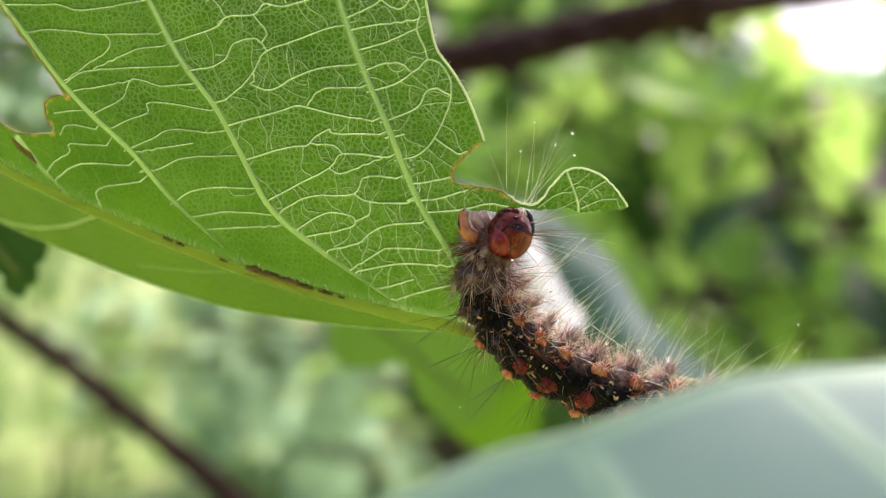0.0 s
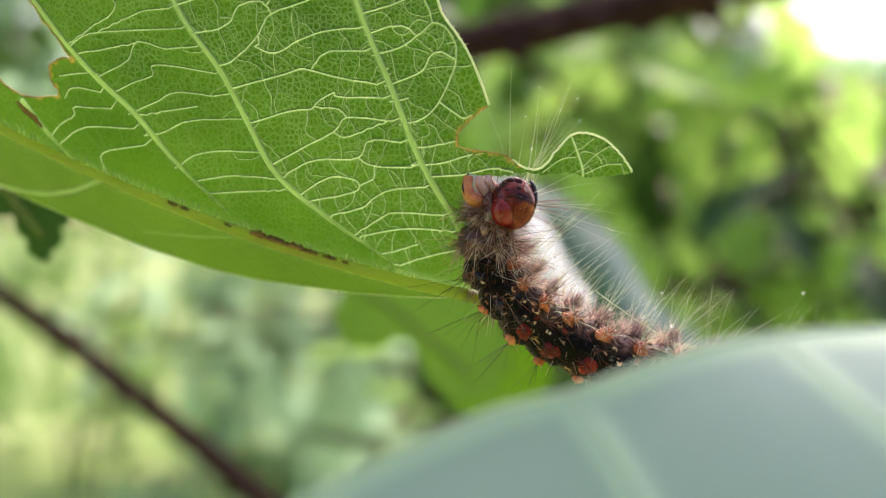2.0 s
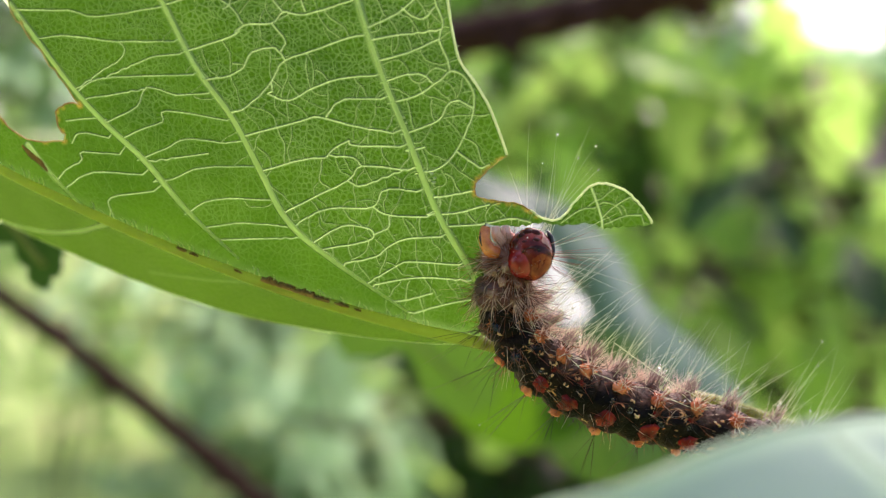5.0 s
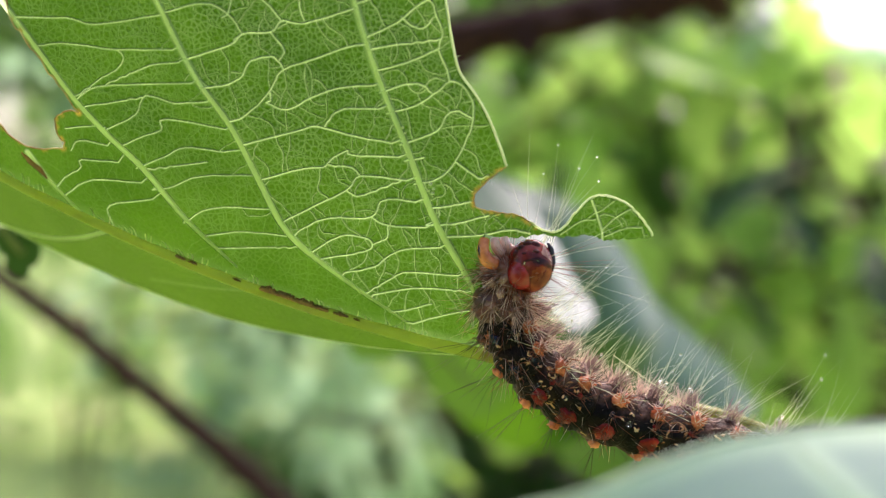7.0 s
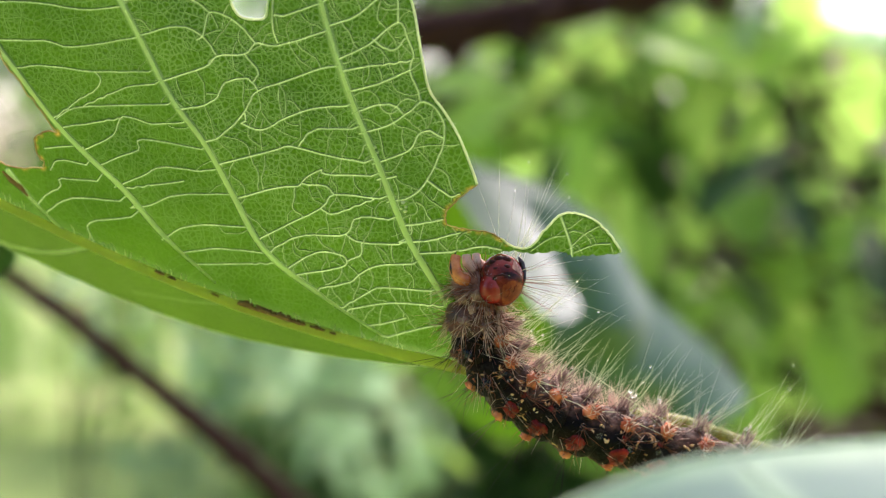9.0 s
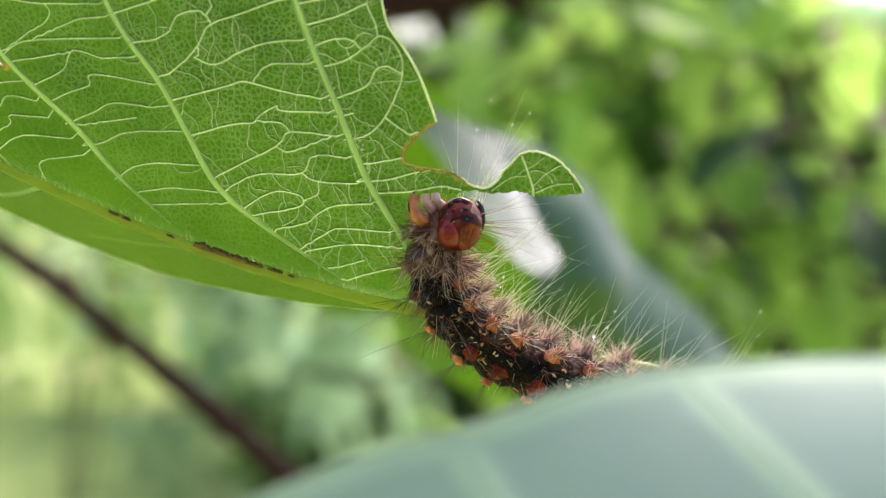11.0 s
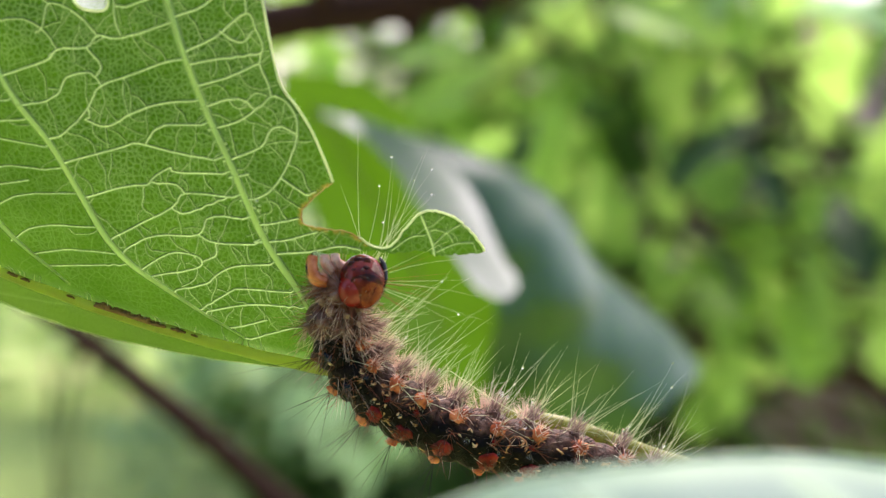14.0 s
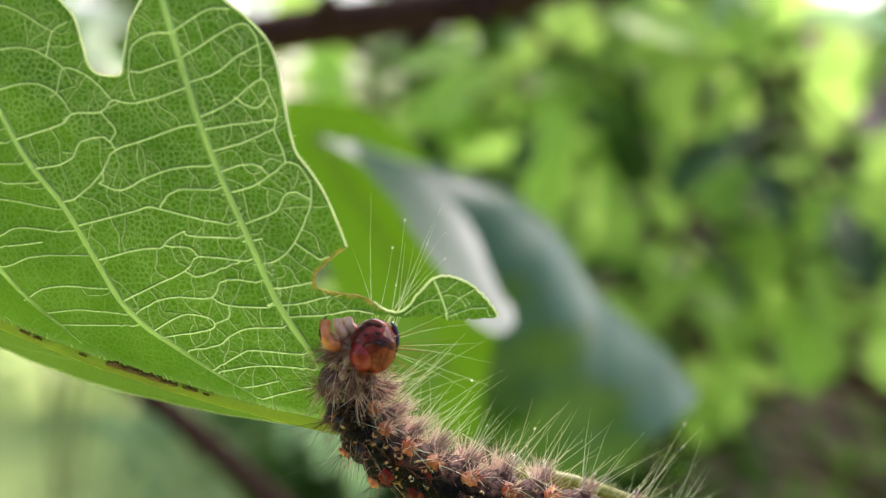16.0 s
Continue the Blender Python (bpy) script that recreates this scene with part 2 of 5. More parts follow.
def blade_mesh(outline, holes, step, depth_of, scale):
    """A leaf blade: a net of small faces within an outline (plan units), carried into space by depth_of."""
    polys = [outline, *holes]
    a = np.array(outline)
    xs = np.arange(a[:, 0].min() - step, a[:, 0].max() + step, step)
    zs = np.arange(a[:, 1].min() - step, a[:, 1].max() + step, step)
    bm = bmesh.new()
    uv = bm.loops.layers.uv.new("plan")
    verts = {}

    def within(x, z):
        return inside(outline, x, z) and not any(inside(h, x, z) for h in holes)

    def vert(i, k):
        if (i, k) not in verts:
            x, z = xs[i], zs[k]
            near = min((nearest_on(p, x, z) for p in polys), key=lambda q: q[1])
            if not within(x, z) or near[1] < step * 0.35:
                x, z = near[0]
            w = bm.verts.new(depth_of(x, z))
            verts[i, k] = (w, x, z)
        return verts[i, k]

    for i in range(len(xs) - 1):
        for k in range(len(zs) - 1):
            if not within(xs[i] + step / 2, zs[k] + step / 2):
                continue
            q = [vert(i, k), vert(i + 1, k), vert(i + 1, k + 1), vert(i, k + 1)]
            try:
                f = bm.faces.new([w[0] for w in q])
            except ValueError:
                continue
            for loop, w in zip(f.loops, q):
                loop[uv].uv = (w[1] * scale, w[2] * scale)
    bm.normal_update()
    return bm


def inside_many(poly, x, z):
    """Which of many places lie within an outline."""
    hit = np.zeros(x.shape, bool)
    n = len(poly)
    for i in range(n):
        (x0, z0), (x1, z1) = poly[i], poly[(i + 1) % n]
        if z0 != z1:
            hit ^= ((z0 > z) != (z1 > z)) & (x < (x1 - x0) * (z - z0) / (z1 - z0) + x0)
    return hit


def fine_blade(name, outline, hole, xs, zs, depth_of, strands, material):
    """A blade of very fine faces whose veins are raised in the sheet itself. strands: lines of plan points with a half width."""
    X, Z = np.meshgrid(xs, zs, indexing="ij")
    cx, cz = (X[:-1, :-1] + X[1:, 1:]) / 2, (Z[:-1, :-1] + Z[1:, 1:]) / 2
    keep = inside_many(outline, cx, cz) & ~inside_many(hole, cx, cz)
    used = np.zeros(X.shape, bool)
    for a, b in ((0, 0), (0, 1), (1, 0), (1, 1)):
        used[a:X.shape[0] - 1 + a, b:X.shape[1] - 1 + b] |= keep
    full = np.zeros(X.shape, int)
    for a, b in ((0, 0), (0, 1), (1, 0), (1, 1)):
        full[a:X.shape[0] - 1 + a, b:X.shape[1] - 1 + b] += keep
    # veins: 1 on the line, 0 beside it
    vein = np.zeros(X.shape)
    for line, half, *rest in strands:
        top = rest[0] if rest else 0.8
        for p, q in zip(line, line[1:]):
            steps = max(1, int(np.linalg.norm(q - p) / 0.07))
            for k in range(steps):
                c = p + (q - p) * k / steps
                i0, i1 = np.searchsorted(xs, (c[0] - half * 1.5, c[0] + half * 1.5))
                k0, k1 = np.searchsorted(zs, (c[1] - half * 1.5, c[1] + half * 1.5))
                if i1 > i0 and k1 > k0:
                    d = np.hypot(X[i0:i1, k0:k1] - c[0], Z[i0:i1, k0:k1] - c[1]) / half
                    np.maximum(vein[i0:i1, k0:k1], np.clip(1.45 - d, 0, 1) * top, out=vein[i0:i1, k0:k1])
    # margin: pull the outer row onto the outline
    for i, k in zip(*np.nonzero(used & (full < 4))):
        near = min((nearest_on(p, X[i, k], Z[i, k]) for p in (outline, hole) if len(p)), key=lambda w: w[1])
        X[i, k], Z[i, k] = near[0]
    number = np.full(X.shape, -1)
    number[used] = np.arange(used.sum())
    ux, uz, uv = X[used], Z[used], vein[used]
    verts = [depth_of(x, z, 0.09 * v) for x, z, v in zip(ux, uz, uv)]
    I, K = np.nonzero(keep)
    faces = np.stack([number[I, K], number[I + 1, K], number[I + 1, K + 1], number[I, K + 1]], 1)
    me = bpy.data.meshes.new(name)
    me.from_pydata(verts, [], faces.tolist())
    lay = me.uv_layers.new(name="plan")
    loops = faces.reshape(-1)
    lay.data.foreach_set("uv", np.stack([ux[loops], uz[loops]], 1).reshape(-1) * 0.001)
    me.attributes.new("vein", "FLOAT", "POINT").data.foreach_set("value", uv)
    me.polygons.foreach_set("use_smooth", [True] * len(faces))
    me.materials.append(material)
    return me, ux, uz


# ---- the eaten oak leaf (plan in millimetres, x along, z up, from the first eye) ----
def rib_z(x):
    return -1.065 - 0.3557 * (x + 20.4) + 0.00356 * (x + 20.4) ** 2


def leaf_point(x, z, lift=0.0):
    """The blade is dished above the midrib and falls away behind it below."""
    h = z - rib_z(x)
    y = 115.5 - 10.0 * (1 - math.exp(-h / 10.0)) - 0.02 * h if h >= 0 else 115.5 - 2.2 * h
    y += 0.22 * math.sin(0.9 * x + 0.4 * z) * math.sin(0.5 * z - 0.3 * x)
    return Vector((x / 1000, (y - lift) / 1000, EYE + z / 1000))


LOWER_MARGIN = [(2.0, -7.6), (-4.5, -7.7), (-12.9, -7.1), (-21.8, -5.9), (-30.8, -3.4), (-38.6, -0.5), (-46.0, 2.5), (-56.0, 6.7), (-67.9, 12.9), (-77.7, 20.9)]
UPPER_MARGIN = [(-59.4, 24.7), (-50.3, 27.5), (-41.9, 36.5), (-31.3, 39.7), (-23.8, 36.4), (-21.0, 31.4), (-19.0, 28.5), (-17.9, 27.1), (-17.3, 25.2), (-16.9, 23.6), (-16.2, 22.8), (-14.9, 22.6), (-14.2, 22.9), (-14.0, 24.3),
                (-13.6, 26.6), (-12.8, 28.1), (-11.6, 29.6), (-9.4, 30.2), (-7.6, 29.8), (-6.1, 28.6), (-4.2, 27.1), (-2.6, 25.3), (-1.9, 23.4), (-1.5, 21.2), (-1.1, 19.0), (-0.5, 16.8), (0.75, 15.1), (1.9, 13.2), (3.0, 10.6), (3.5, 9.2)]
BITTEN_MARGIN = [(3.5, 9.1), (2.6, 8.5), (1.5, 7.5), (0.9, 6.7), (1.1, 5.7), (2.6, 5.4), (4.7, 5.1), (5.9, 4.4), (7.2, 3.8), (8.3, 4.1), (9.4, 5.5), (10.6, 6.7), (11.8, 6.9), (13.3, 6.4),
                 (14.5, 5.4), (15.5, 4.2), (15.8, 3.6)]
CHEWED_MARGIN = [(15.8, 3.5), (13.5, 3.3), (11.7, 3.2), (10.5, 3.6), (8.6, 3.4), (6.6, 3.5), (4.7, 3.3), (2.2, 3.4), (1.5, 3.2), (1.7, 2.2), (1.8, 0.5), (1.7, -2.5), (1.9, -5.0), (2.0, -7.6)]
OLD_HOLE = [(-32.6, 13.2), (-34.3, 13.2), (-35.0, 12.1), (-34.5, 10.2), (-38.6, 10.8), (-41.0, 13.7), (-42.8, 18.4), (-44.2, 22.8), (-42.8, 26.9), (-39.4, 25.9), (-37.8, 20.8), (-36.6, 18.9), (-34.5, 15.9)]
SIDE_VEINS = [
    [(1.2, -2.0), (0.3, 0.0), (-2.4, 4.7), (-4.9, 10.9), (-6.9, 15.6), (-8.6, 20.5), (-11.0, 29.1), (-11.7, 32.0)],
    [(-4.8, -4.5), (-11.3, 0.1), (-15.1, 3.5), (-17.3, 7.8), (-19.5, 12.1), (-22.3, 16.1), (-24.9, 21.1), (-28.6, 29.4), (-30.9, 39.2)],
    [(-19.9, 0.1), (-24.3, 4.6), (-27.4, 8.6), (-30.6, 11.7), (-33.3, 14.9), (-37.3, 20.5), (-41.8, 26.8), (-44.4, 32.9)],
    [(-33.3, 3.8), (-36.3, 7.2), (-38.0, 10.0)],
]
LOW_VEINS = [[(-32.1, 3.1), (-36.7, 2.3), (-41.8, 2.2), (-47.2, 3.1), (-52.0, 4.2)], [(-18.4, -2.1), (-23.8, -2.1), (-30.3, -1.6)], [(-47.6, 9.4), (-55.1, 9.6), (-61.8, 10.8)]]

LOBE_VEINS = [([(10.6, 6.6), (11.1, 5.4), (11.6, 4.0), (11.7, 3.1)], 0.10), ([(11.6, 4.0), (12.7, 5.1), (14.2, 6.0)], 0.06), ([(8.2, 3.6), (9.8, 4.7), (11.1, 4.9)], 0.06), ([(11.9, 3.5), (13.5, 4.2), (14.9, 4.3)], 0.06)]
# the cross veins between the side veins, by field: beside the margin, the middle field above and below, the next field and the last one
MARGIN_RUNGS = [
    [(-8.9, 22.2), (-6.8, 22.9), (-5.0, 24.2), (-3.4, 25.2)], [(-8.0, 19.5), (-5.7, 20.6), (-3.2, 22.5), (-2.4, 21.1), (-1.9, 19.8), (-2.2, 18.6), (-1.5, 16.9), (-1.3, 16.0)],
    [(-5.3, 21.1), (-4.4, 20.4), (-3.4, 20.3), (-2.6, 21.2)], [(-7.2, 16.8), (-4.9, 17.4), (-2.2, 18.6)], [(-7.6, 18.5), (-4.6, 19.0)], [(-7.0, 15.0), (-4.9, 15.7), (-3.6, 15.7), (-2.7, 15.0)],
    [(-9.9, 26.2), (-7.4, 27.8), (-5.6, 27.9)], [(-9.6, 24.0), (-7.0, 25.6), (-4.6, 26.8), (-3.4, 25.2), (-3.2, 22.5)],
]
BITE_RUNGS = [
    [(-6.4, 13.3), (-4.1, 14.0), (-2.2, 15.2), (-1.2, 16.0), (0.0, 15.4), (0.7, 14.0), (0.6, 12.5), (0.1, 11.1), (-0.7, 9.5), (-2.0, 8.1), (-4.1, 7.6)], [(-5.3, 10.8), (-3.5, 11.4), (-2.1, 12.1), (-1.4, 13.3), (-0.5, 13.6), (0.5, 13.1)],
    [(-4.9, 9.5), (-3.3, 9.8)], [(-0.7, 9.5), (1.2, 8.2), (2.1, 8.4)], [(-3.0, 5.6), (-1.2, 5.8), (0.7, 6.2)], [(-1.7, 3.2), (1.3, 3.4), (3.9, 3.9), (5.7, 3.6)], [(-3.1, 4.2), (-0.9, 4.3), (0.8, 4.7), (2.2, 5.1)],
]
HIGH_RUNGS = [
    [(-9.3, 21.7), (-11.5, 20.9), (-13.6, 20.5), (-15.1, 20.7), (-16.0, 19.8), (-18.3, 19.6), (-19.4, 18.7), (-23.3, 17.5)], [(-15.1, 20.7), (-16.0, 21.8), (-17.1, 22.7)],
    [(-8.2, 18.9), (-9.8, 18.6), (-11.9, 17.8), (-14.9, 16.8), (-15.7, 15.7), (-16.7, 14.3), (-18.6, 12.8), (-19.9, 12.5)], [(-14.9, 16.8), (-15.5, 17.6), (-16.2, 17.8), (-17.7, 17.4), (-18.4, 16.3), (-19.6, 15.6), (-21.9, 15.2)],
    [(-16.0, 19.8), (-14.9, 18.4), (-15.3, 17.5)], [(-7.5, 15.6), (-10.0, 15.4), (-12.5, 14.6), (-14.7, 13.6), (-16.4, 14.1)], [(-7.0, 13.7), (-9.6, 13.7), (-10.7, 13.3), (-11.3, 12.6)],
    [(-9.9, 26.0), (-12.3, 25.8), (-13.5, 24.6), (-13.6, 21.9), (-13.2, 20.7)], [(-9.6, 24.0), (-12.4, 23.0), (-13.4, 23.0)],
]
LOW_RUNGS = [
    [(-6.0, 10.9), (-9.7, 11.6), (-12.2, 12.2), (-13.6, 11.9), (-18.6, 10.6)], [(-5.4, 9.8), (-9.3, 9.9), (-9.7, 10.3), (-11.0, 9.6), (-11.7, 8.9), (-13.7, 8.7), (-17.0, 7.8)], [(-4.7, 7.9), (-8.6, 8.2), (-9.8, 7.0), (-14.9, 4.5)],
    [(-8.6, 8.2), (-9.3, 8.9), (-10.3, 9.0)], [(-9.8, 7.0), (-8.9, 6.5), (-7.6, 6.9)], [(-4.0, 6.1), (-5.5, 6.3), (-6.9, 6.1), (-7.7, 4.8), (-10.5, 4.7), (-12.2, 4.4), (-14.0, 3.5)], [(-3.1, 4.0), (-6.3, 4.1), (-7.7, 4.8)],
    [(-6.3, 4.1), (-6.4, 3.1), (-7.0, 2.7)],
]
BASE_RUNGS = [
    [(-12.9, 1.7), (-11.1, 2.8), (-9.8, 3.2), (-8.0, 2.9), (-7.8, 2.1), (-9.4, 1.6), (-12.1, 1.1)], [(-1.9, 2.3), (-4.9, 2.1), (-6.4, 1.4), (-7.6, 0.5), (-10.2, -0.1)], [(-0.3, -0.1), (-4.6, 0.1), (-5.9, -0.4)],
    [(-0.8, -1.4), (-4.1, -1.3), (-7.7, -2.0)], [(-2.6, -2.7), (-4.7, -3.3), (-6.2, -3.6)], [(0.9, -3.2), (-2.2, -3.9), (-4.2, -4.6)],
]
LEFT_RUNGS = [
    [(-24.2, 18.3), (-28.8, 18.3), (-33.7, 18.8), (-36.2, 18.5)], [(-23.7, 17.3), (-25.7, 17.1), (-27.7, 16.4)], [(-22.6, 15.6), (-27.5, 15.5), (-30.8, 15.3), (-32.3, 14.5)],
    [(-21.4, 14.1), (-24.2, 14.0), (-26.6, 14.6), (-27.5, 13.1), (-28.8, 12.4), (-30.4, 11.8)], [(-19.9, 11.9), (-25.1, 12.7), (-25.5, 11.8), (-26.9, 11.3), (-29.0, 10.5)], [(-18.8, 10.2), (-20.6, 10.1), (-23.5, 10.4), (-25.3, 9.6), (-28.0, 8.6)],
    [(-17.7, 8.1), (-22.2, 8.0), (-24.9, 7.1), (-26.8, 6.8)], [(-16.4, 5.3), (-21.5, 5.3), (-24.3, 4.0)], [(-15.1, 3.0), (-18.9, 3.3), (-22.4, 2.9)], [(-16.2, 2.0), (-21.5, 1.8)], [(-28.8, 18.3), (-28.3, 17.6), (-28.9, 16.8), (-30.3, 16.1)],
    [(-28.4, 14.2), (-31.9, 13.7)], [(-24.6, 8.8), (-21.6, 9.2)],
]
LAST_RUNGS = [
    [(-30.4, 12.0), (-31.9, 12.1), (-34.1, 11.9)], [(-30.4, 10.5), (-32.9, 10.9), (-33.8, 10.0)], [(-29.6, 9.1), (-32.9, 9.3), (-33.1, 8.6), (-34.9, 7.8)], [(-27.7, 7.4), (-32.2, 7.6), (-35.1, 6.4)], [(-26.9, 6.0), (-31.1, 5.4), (-31.3, 4.0)],
    [(-25.1, 21.1), (-30.6, 20.3), (-33.0, 20.8), (-37.6, 20.9)], [(-26.0, 23.6), (-30.0, 23.4), (-34.5, 24.0), (-39.5, 23.7)], [(-27.2, 26.4), (-32.0, 26.0), (-36.0, 27.0)], [(-24.9, 21.3), (-21.5, 22.0), (-19.5, 21.2), (-18.3, 19.6)],
    [(-19.5, 21.2), (-18.9, 23.2), (-17.1, 22.7)], [(-26.2, 24.0), (-22.5, 24.8), (-20.2, 24.1), (-18.9, 23.2)], [(-20.2, 24.1), (-19.6, 26.0), (-18.4, 26.8)], [(-27.6, 27.2), (-23.5, 28.0), (-19.6, 26.0)],
]


def rough_line(points, steps, amount, seed):
    """A spline with a little uneven nibbling."""
    line = spline(points, steps)
    r = random.Random(seed)
    return [q if i in (0, len(line) - 1) else q + np.array((r.uniform(-amount, amount), r.uniform(-amount, amount))) for i, q in enumerate(line)]


def fine_net(strong, outline, hole):
    """Ever finer links between the veins: each pass grows across the open places until it meets a vein. Gives lines with a half width and a strength."""
    r = random.Random(77)
    cell = 0.08
    x0, z0 = -48.0, -9.0
    taken = np.zeros((830, 600), bool)

    def spot(q):
        return min(max(int((q[0] - x0) / cell), 0), 829), min(max(int((q[1] - z0) / cell), 0), 599)

    def draw(line):
        for p, q in zip(line, line[1:]):
            n = max(1, int(np.linalg.norm(q - p) / 0.05))
            for k in range(n + 1):
                i, j = spot(p + (q - p) * k / n)
                taken[max(0, i - 1):i + 2, max(0, j - 1):j + 2] = True

    for line in strong:
        draw(line)
    edge = [np.array(q) for q in outline]
    draw([*edge, edge[0]])
    for h in (hole,):
        draw([*[np.array(q) for q in h], np.array(h[0])])
    made = []
    parents = list(strong)
    # spacing along the parent, longest reach, half width, strength, how many end free
    for gap, reach, half, top, free in ((1.6, 3.2, 0.054, 0.64, 0.0), (1.1, 1.3, 0.044, 0.40, 0.4)):
        grown = []
        for line in parents:
            run = gap * r.random()
            for p, q in zip(line, line[1:]):
                step = float(np.linalg.norm(q - p))
                if step < 1e-6:
                    continue
                d = (q - p) / step
                while run < step:
                    at_ = p + d * run
                    run += gap * r.uniform(0.6, 1.5)
                    for sign in (-1, 1):
                        if r.random() < 0.22 or not inside(outline, *at_) or at_[1] < rib_z(at_[0]):
                            continue
                        turn = sign * math.pi / 2 + r.gauss(0, 0.16)
                        way = np.array((d[0] * math.cos(turn) - d[1] * math.sin(turn), d[0] * math.sin(turn) + d[1] * math.cos(turn)))
                        path, here, met = [at_], at_, False
                        sway = 0.0
                        stop = reach * r.uniform(0.35, 0.6) if r.random() < free else reach
                        for k in range(int(stop / 0.06)):
                            if k % 5 == 0:
                                sway = r.gauss(0, 0.06)
                            way = np.array((way[0] - way[1] * sway, way[1] + way[0] * sway))
                            way /= np.linalg.norm(way)
                            here = here + way * 0.06
                            if here[1] < rib_z(here[0]):
                                break
                            if k > 3 and taken[spot(here)]:
                                met = True
                                break
                            if k % 4 == 3:
                                path.append(here)
                        path.append(here)
                        size = np.linalg.norm(here - at_)
                        if size < 0.3 or not (met or stop < reach):
                            continue
                        draw(path)
                        grown.append(path)
                        made.append((path, half * r.uniform(0.85, 1.15), top * r.uniform(0.75, 1.1)))
                run -= step
        parents = parents + grown
    return made


def raised_strip(bm, line, half, lift):
    """A low rounded ridge along a line of the blade, in millimetres."""
    line = [np.array(q, float) for q in line]
    rows = []
    for i, q in enumerate(line):
        d = line[min(i + 1, len(line) - 1)] - line[max(i - 1, 0)]
        d = d / max(np.linalg.norm(d), 1e-9)
        w, h = half(i / (len(line) - 1)), lift(i / (len(line) - 1))
        rows.append([bm.verts.new(leaf_point(q[0] - d[1] * w * u, q[1] + d[0] * w * u, h * math.sqrt(1 - u * u) - 0.04)) for u in (-1, -0.8, -0.45, 0, 0.45, 0.8, 1)])
    for a, b in zip(rows, rows[1:]):
        for k in range(6):
            bm.faces.new((a[k], a[k + 1], b[k + 1], b[k]))


def oak_leaf():
    leaf = tagged(new("oak_leaf"), "half-eaten green oak leaf, pale veined underside, brown-edged bites", "leaf")
    low, up = spline(LOWER_MARGIN), spline(UPPER_MARGIN)
    bitten, chewed = rough_line(BITTEN_MARGIN, 6, 0.05, 3), rough_line(CHEWED_MARGIN, 8, 0.11, 4)
    hole = rough_line(OLD_HOLE + OLD_HOLE[:1], 6, 0.12, 5)[:-1]
    outline = [tuple(q) for q in (*low[:-1], *spline([LOWER_MARGIN[-1], UPPER_MARGIN[0]], 4)[:-1], *up, *bitten[1:], *chewed[1:-1])]
    rib = [np.array((x, rib_z(x))) for x in np.linspace(2.0, -60.0, 60)]
    sides = [spline(v, 7) for v in SIDE_VEINS]
    lows = [spline(v, 6) for v in LOW_VEINS]
    lobe = [(spline(v, 4), w) for v, w in LOBE_VEINS]
    rungs = [rough_line(v, 4, 0.035, 60 + i) for i, v in enumerate(MARGIN_RUNGS + BITE_RUNGS + HIGH_RUNGS + LOW_RUNGS + BASE_RUNGS + LEFT_RUNGS + LAST_RUNGS)]
    middle = len(MARGIN_RUNGS + BITE_RUNGS + HIGH_RUNGS + LOW_RUNGS + BASE_RUNGS)
    for line in rungs:
        for end in (0, -1):
            q, far = min((nearest_on([tuple(w) for w in v], *line[end]) for v in sides), key=lambda w: w[1])
            if far < 1.3:
                line.insert(0, np.array(q)) if end == 0 else line.append(np.array(q))
    known = np.array([q for line in (*sides, rib) for q in spline(line, 4)])
    for n, line in enumerate(rungs):
        others = np.concatenate([known, *[np.array(spline(w, 3)) for k, w in enumerate(rungs) if k != n]])
        for end in (0, -1):
            tip, before = (line[0], line[2]) if end == 0 else (line[-1], line[-3])
            if np.hypot(*(others - tip).T).min() < 0.2:
                continue
            way = (tip - before) / max(np.linalg.norm(tip - before), 1e-6)
            run = []
            for k in range(1, 40):
                q = tip + way * 0.08 * k + np.array((0.0, 0.05 * math.sin(0.5 * k + n)))
                run.append(q)
                if np.hypot(*(others - q).T).min() < 0.12:
                    line[:] = run[::-1] + line if end == 0 else line + run
                    break
    net = fine_net([*sides, rib, *lows, *rungs, *[v for v, _ in lobe]], outline, [tuple(q) for q in hole])
    # the finest links sink into the blade beyond the second side vein
    bend = np.array(sides[1])[np.argsort([w[1] for w in sides[1]])]
    net = [(v, w, top * (0.4 if v[0][0] < np.interp(v[0][1], bend[:, 1], bend[:, 0]) else 1.0)) for v, w, top in net]
    # the veins lie in the blade: lines with a half width and how much they stand out
    strands = [(line[k:k + 4], 0.30 * min(1.0, 0.4 + k / 12), 0.72 * min(1.0, 0.4 + k / 16)) for line in sides for k in range(0, len(line) - 1, 3)] + [(line, 0.24 if i != 1 else 0.14, 0.5 if i != 1 else 0.3) for i, line in enumerate(lows)] + [(rib, 0.9, 0.25)]
    strands += [(v, w, 0.8) for v, w in lobe] + [(v, 0.080, 0.90 if i < middle else 0.72) for i, v in enumerate(rungs)] + net
    xs = np.concatenate([np.arange(-75, -44, 0.6), np.arange(-44, 17.4, 0.085)])
    zs = np.concatenate([np.arange(-9, 31, 0.085), np.arange(31, 48, 0.6)])
    mesh, ux, uz = fine_blade("blade", outline, [tuple(q) for q in hole], xs, zs, leaf_point, strands, BLADE)
    blade = part("blade", mesh, None, leaf)
    # which field between two side veins each place lies in
    field = np.zeros(len(ux))
    for line in sides[:3]:
        q = np.array(line)[np.argsort([w[1] for w in line])]
        field += ux < np.interp(uz, q[:, 1], q[:, 0])
    field += 5 * (uz < [rib_z(x) for x in ux])
    mesh.attributes.new("field", "FLOAT", "POINT").data.foreach_set("value", field)
